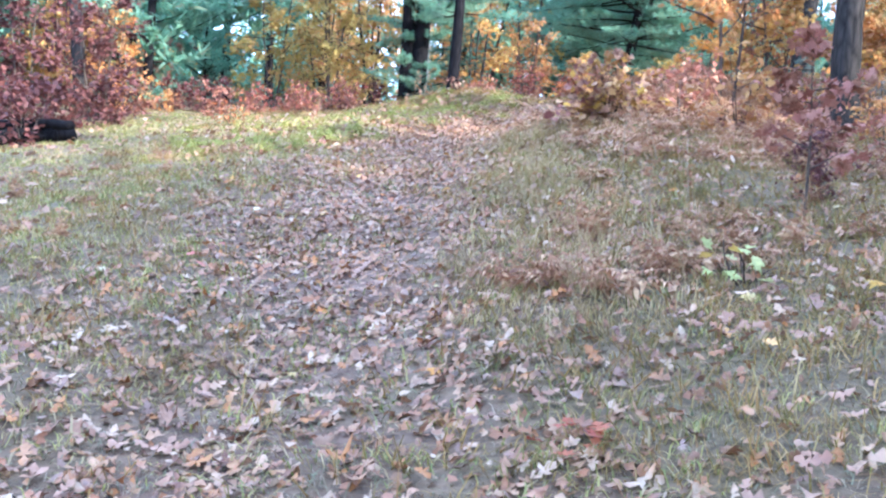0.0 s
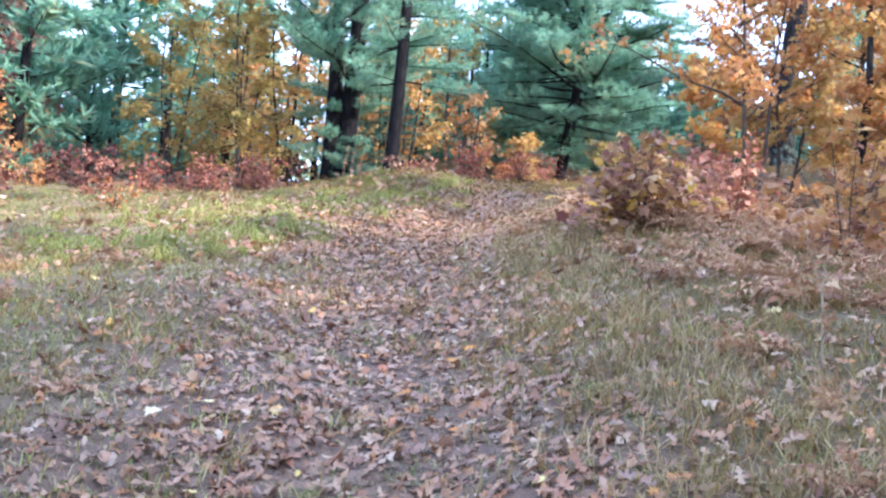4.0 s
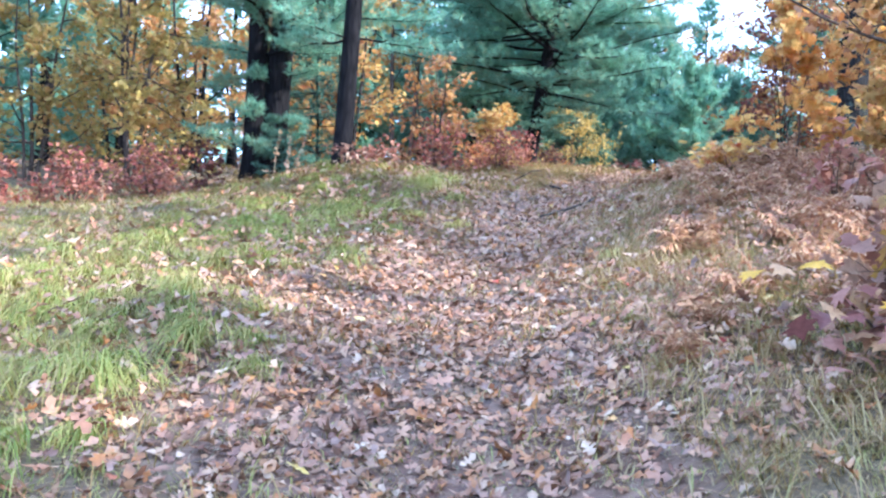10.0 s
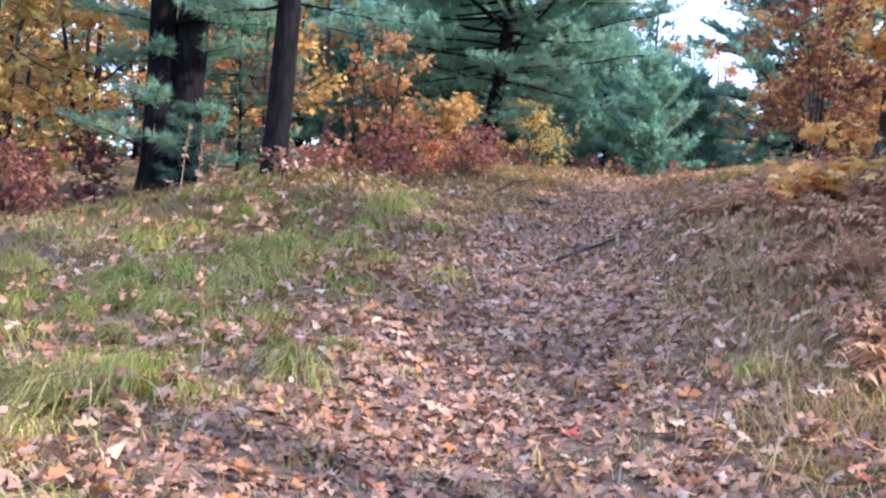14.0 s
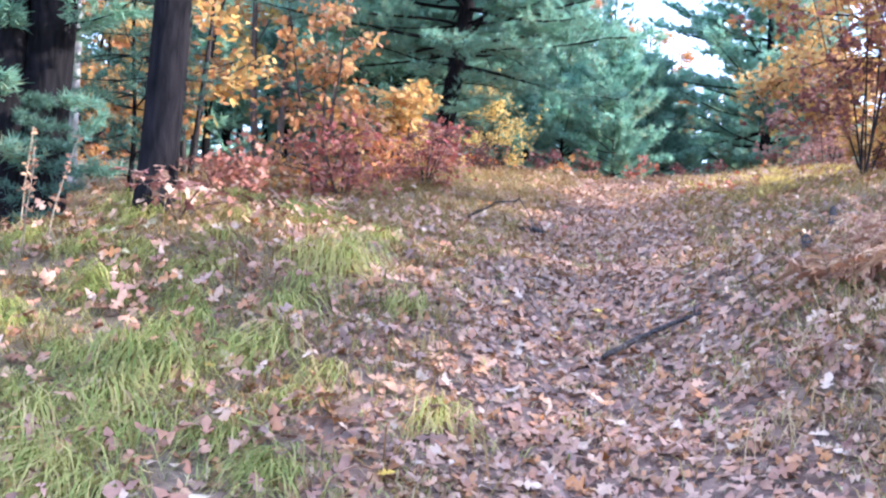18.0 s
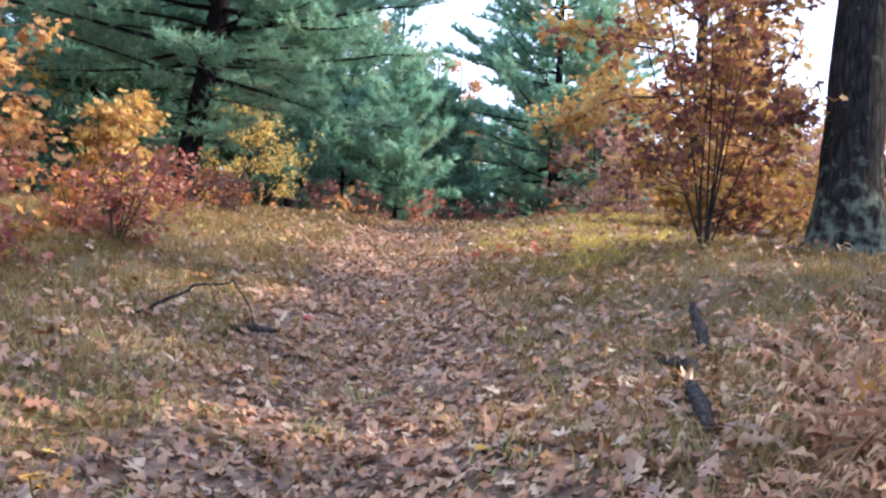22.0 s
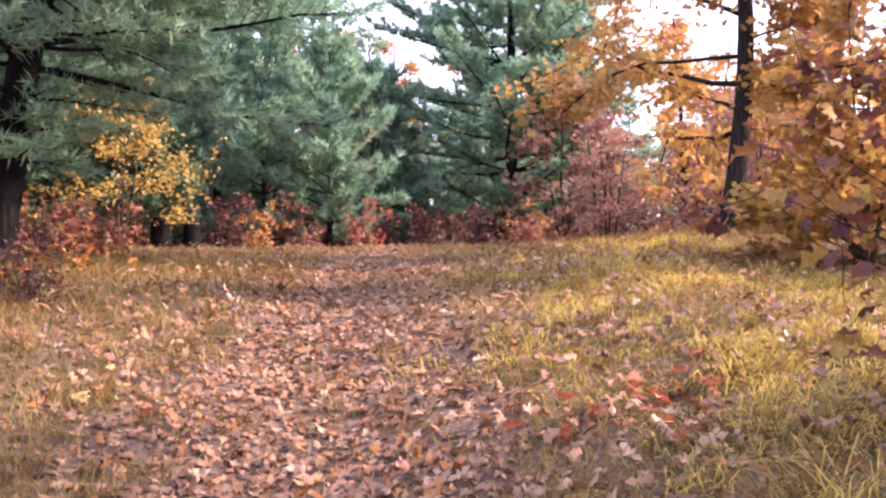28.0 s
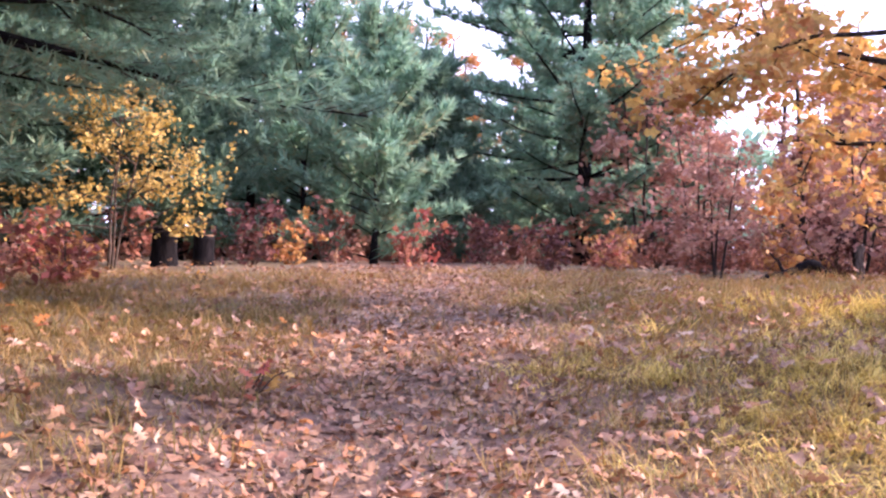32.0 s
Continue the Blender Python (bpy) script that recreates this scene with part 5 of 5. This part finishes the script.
blades("straw_grass", grass_rng, 2400, 12, (0, 5, 4.5, 20.5), lambda x, y: np.exp(-((off_way(x, y) - 1.5) / 0.5) ** 2) * (0.4 + 0.6 * patchy(x, y, 1.7, 0.2)) * np.interp(y, [4, 8, 11.5, 14.5], [0.8, 0.8, 0.25, 1]), 0.16, M_PALE, "pale straw grass along the edge of the way", 0.003, 0.07, 1.5, 0.1, 0.4)
blades("short_grass", grass_rng, 27000, 10, (-5, 15, 2.2, 36), lambda x, y: np.maximum(trodden(x, y), 0.8 * (y < 6) * (np.abs(off_way(x, y)) < 3.2)) * (0.3 + 0.7 * patchy(x, y, 1.3, 0.5)) * np.interp(y, [0, 10, 18, 24], [1, 0.9, 0.45, 0.35]), 0.05, M_WORN, "short worn grass between fallen leaves", 0.0028, 0.07, 1.7, 0.0, 0.5)

blades("grass_behind", grass_rng, 3000, 10, (-7, 6, -7, 2.4), lambda x, y: 0.5 + 0.5 * patchy(x, y), 0.08, M_GREEN, "green and tan grass, partly flattened", 0.0036, 0.05, 1.6, 0.0, 0.5)

# ---- fallen leaves ----
fall_rng = np.random.default_rng(500)


def strewn(n, box, chance):
    x0, x1, y0, y1 = box
    x, y = fall_rng.uniform(x0, x1, n * 6), fall_rng.uniform(y0, y1, n * 6)
    keep = fall_rng.uniform(0, 1, len(x)) < chance(x, y)
    x, y = x[keep][:n], y[keep][:n]
    return x, y


def leaf_pos(x, y, high=0.03):
    return np.stack([x, y, land(x, y) + 0.006 + high * fall_rng.uniform(0, 1, len(x)) ** 2], -1)


litter_pile = Pile()


def strew(n, box, chance, size, shape, high, tilt=0.25):
    x, y = strewn(n, box, chance)
    v, f = scatter(fall_rng, leaf_pos(x, y, high), size * fall_rng.uniform(0.55, 1.3, len(x)), shape, tilt, 0.65, land_slope(x, y))
    litter_pile.add(v, f)


def on_way(x, y):
    return trodden(x, y) * (0.5 + 0.5 * patchy(x, y, 1.6, 2.0)) * np.interp(y, [2, 8, 13, 18, 27, 31, 36, 42], [0.85, 0.82, 0.9, 1, 0.9, 0.55, 0.42, 0.15])


def beside(x, y):
    return (1 - trodden(x, y)) * (0.25 + 0.75 * patchy(x, y, 1.4, 4.0)) * (0.35 * np.exp(-(off_way(x, y) / 6.5) ** 4) + 0.65 * np.exp(-(off_way(x, y) / 3.2) ** 2))


strew(32000, (-4.5, 16, 2.5, 42), on_way, 0.105, CURLED_OAK, 0.045, 0.3)
strew(3000, (-4.5, 16, 2.5, 42), on_way, 0.082, MAPLE_LEAF, 0.05, 0.36)
strew(24000, (-4.5, 16, 2.5, 42), on_way, 0.07, SMALL_LEAF, 0.04, 0.34)
strew(8500, (-8, 18, 2.5, 42), beside, 0.092, CURLED_OAK, 0.11, 0.4)
strew(5000, (-9, 20, 2.5, 42), beside, 0.085, SMALL_LEAF, 0.10, 0.4)
strew(3800, (-4.5, 3.5, 13, 26), lambda x, y: (1 - trodden(x, y)) * (0.2 + 0.8 * patchy(x, y, 2.1, 1.0)) * np.exp(-(off_way(x, y) / 4.2) ** 4), 0.11, CURLED_OAK, 0.12, 0.38)
strew(1900, (-4.5, 2, 14, 25), lambda x, y: (1 - trodden(x, y)) * (0.25 + 0.75 * patchy(x, y, 2.6, 0.3)) * np.exp(-(off_way(x, y) / 3.6) ** 4), 0.12, CURLED_OAK, 0.2, 0.35)
strew(2800, (-0.5, 5, 4, 15), lambda x, y: (off_way(x, y) > 0.6) * (0.25 + 0.75 * patchy(x, y, 1.9, 3.0)), 0.095, CURLED_OAK, 0.06, 0.4)
strew(2200, (-4, 4, 2.2, 7), lambda x, y: (1 - trodden(x, y)) * (0.3 + 0.7 * patchy(x, y, 1.4, 4.0)), 0.095, CURLED_OAK, 0.05, 0.38)
strew(4200, (2.5, 8, 16.5, 23), lambda x, y: (off_way(x, y) > 0.9) * (0.3 + 0.7 * patchy(x, y, 1.9, 3.0)) * np.exp(-(off_way(x, y) / 4) ** 4), 0.11, CURLED_OAK, 0.07, 0.4)
strew(3600, (5.5, 13, 22, 34), lambda x, y: (1 - trodden(x, y)) * patchy(x, y, 2.1, 1.0) * np.exp(-((off_way(x, y) - 1.5) / 3) ** 2), 0.10, CURLED_OAK, 0.13, 0.38)
strew(56000, (-4.5, 16, 2.5, 42), lambda x, y: trodden(x, y) * np.interp(y, [2, 10, 16, 27, 32, 40], [0.2, 0.4, 1, 1, 0.7, 0.3]), 0.06, DIAMOND, 0.018, 0.3)
strew(14000, (-16, 26, -10, 50), lambda x, y: (np.abs(off_way(x, y)) > 4.0) * (0.3 + 0.7 * patchy(x, y, 0.5, 2.0)), 0.17, DIAMOND, 0.05, 0.3)
strew(5000, (-3.5, 3, -6, 2.6), lambda x, y: trodden(x, y) + 0.25, 0.10, CURLED_OAK, 0.05, 0.38)
litter = tagged(new("fallen_leaves", litter_pile.mesh("fallen_leaves", M_LITTER)), "thick carpet of dry brown and tan oak leaves", "fallen leaves", kind="stuff")

single = []
for k, outline in enumerate((OAK_LEAF, CURLED_OAK, OAK_LEAF, MAPLE_LEAF)):
    sv, sf = scatter(np.random.default_rng(520 + k), np.zeros((1, 3)), 1.0, outline, 0.08, 0.3, heading=np.zeros(1))
    single.append(mesh_of("leaf", sv, [sf], M_BRIGHT))
lx, ly = strewn(300, (-3.5, 7, 4, 30), lambda x, y: np.exp(-(off_way(x, y) / 3.2) ** 4))
lz = leaf_pos(lx, ly, 0.05)[:, 2] + 0.012
sx, sy = land_slope(lx, ly)
for i in range(len(lx)):
    m = pose(lx[i], ly[i], lz[i], math.degrees(math.atan(sy[i])) + fall_rng.normal(0, 9), -math.degrees(math.atan(sx[i])) + fall_rng.normal(0, 9), 0)
    part("leaf", single[i % 4], litter, at=m @ pose(0, 0, 0, 0, 0, fall_rng.uniform(0, 360)) @ Matrix.Scale(fall_rng.uniform(0.07, 0.115), 4))
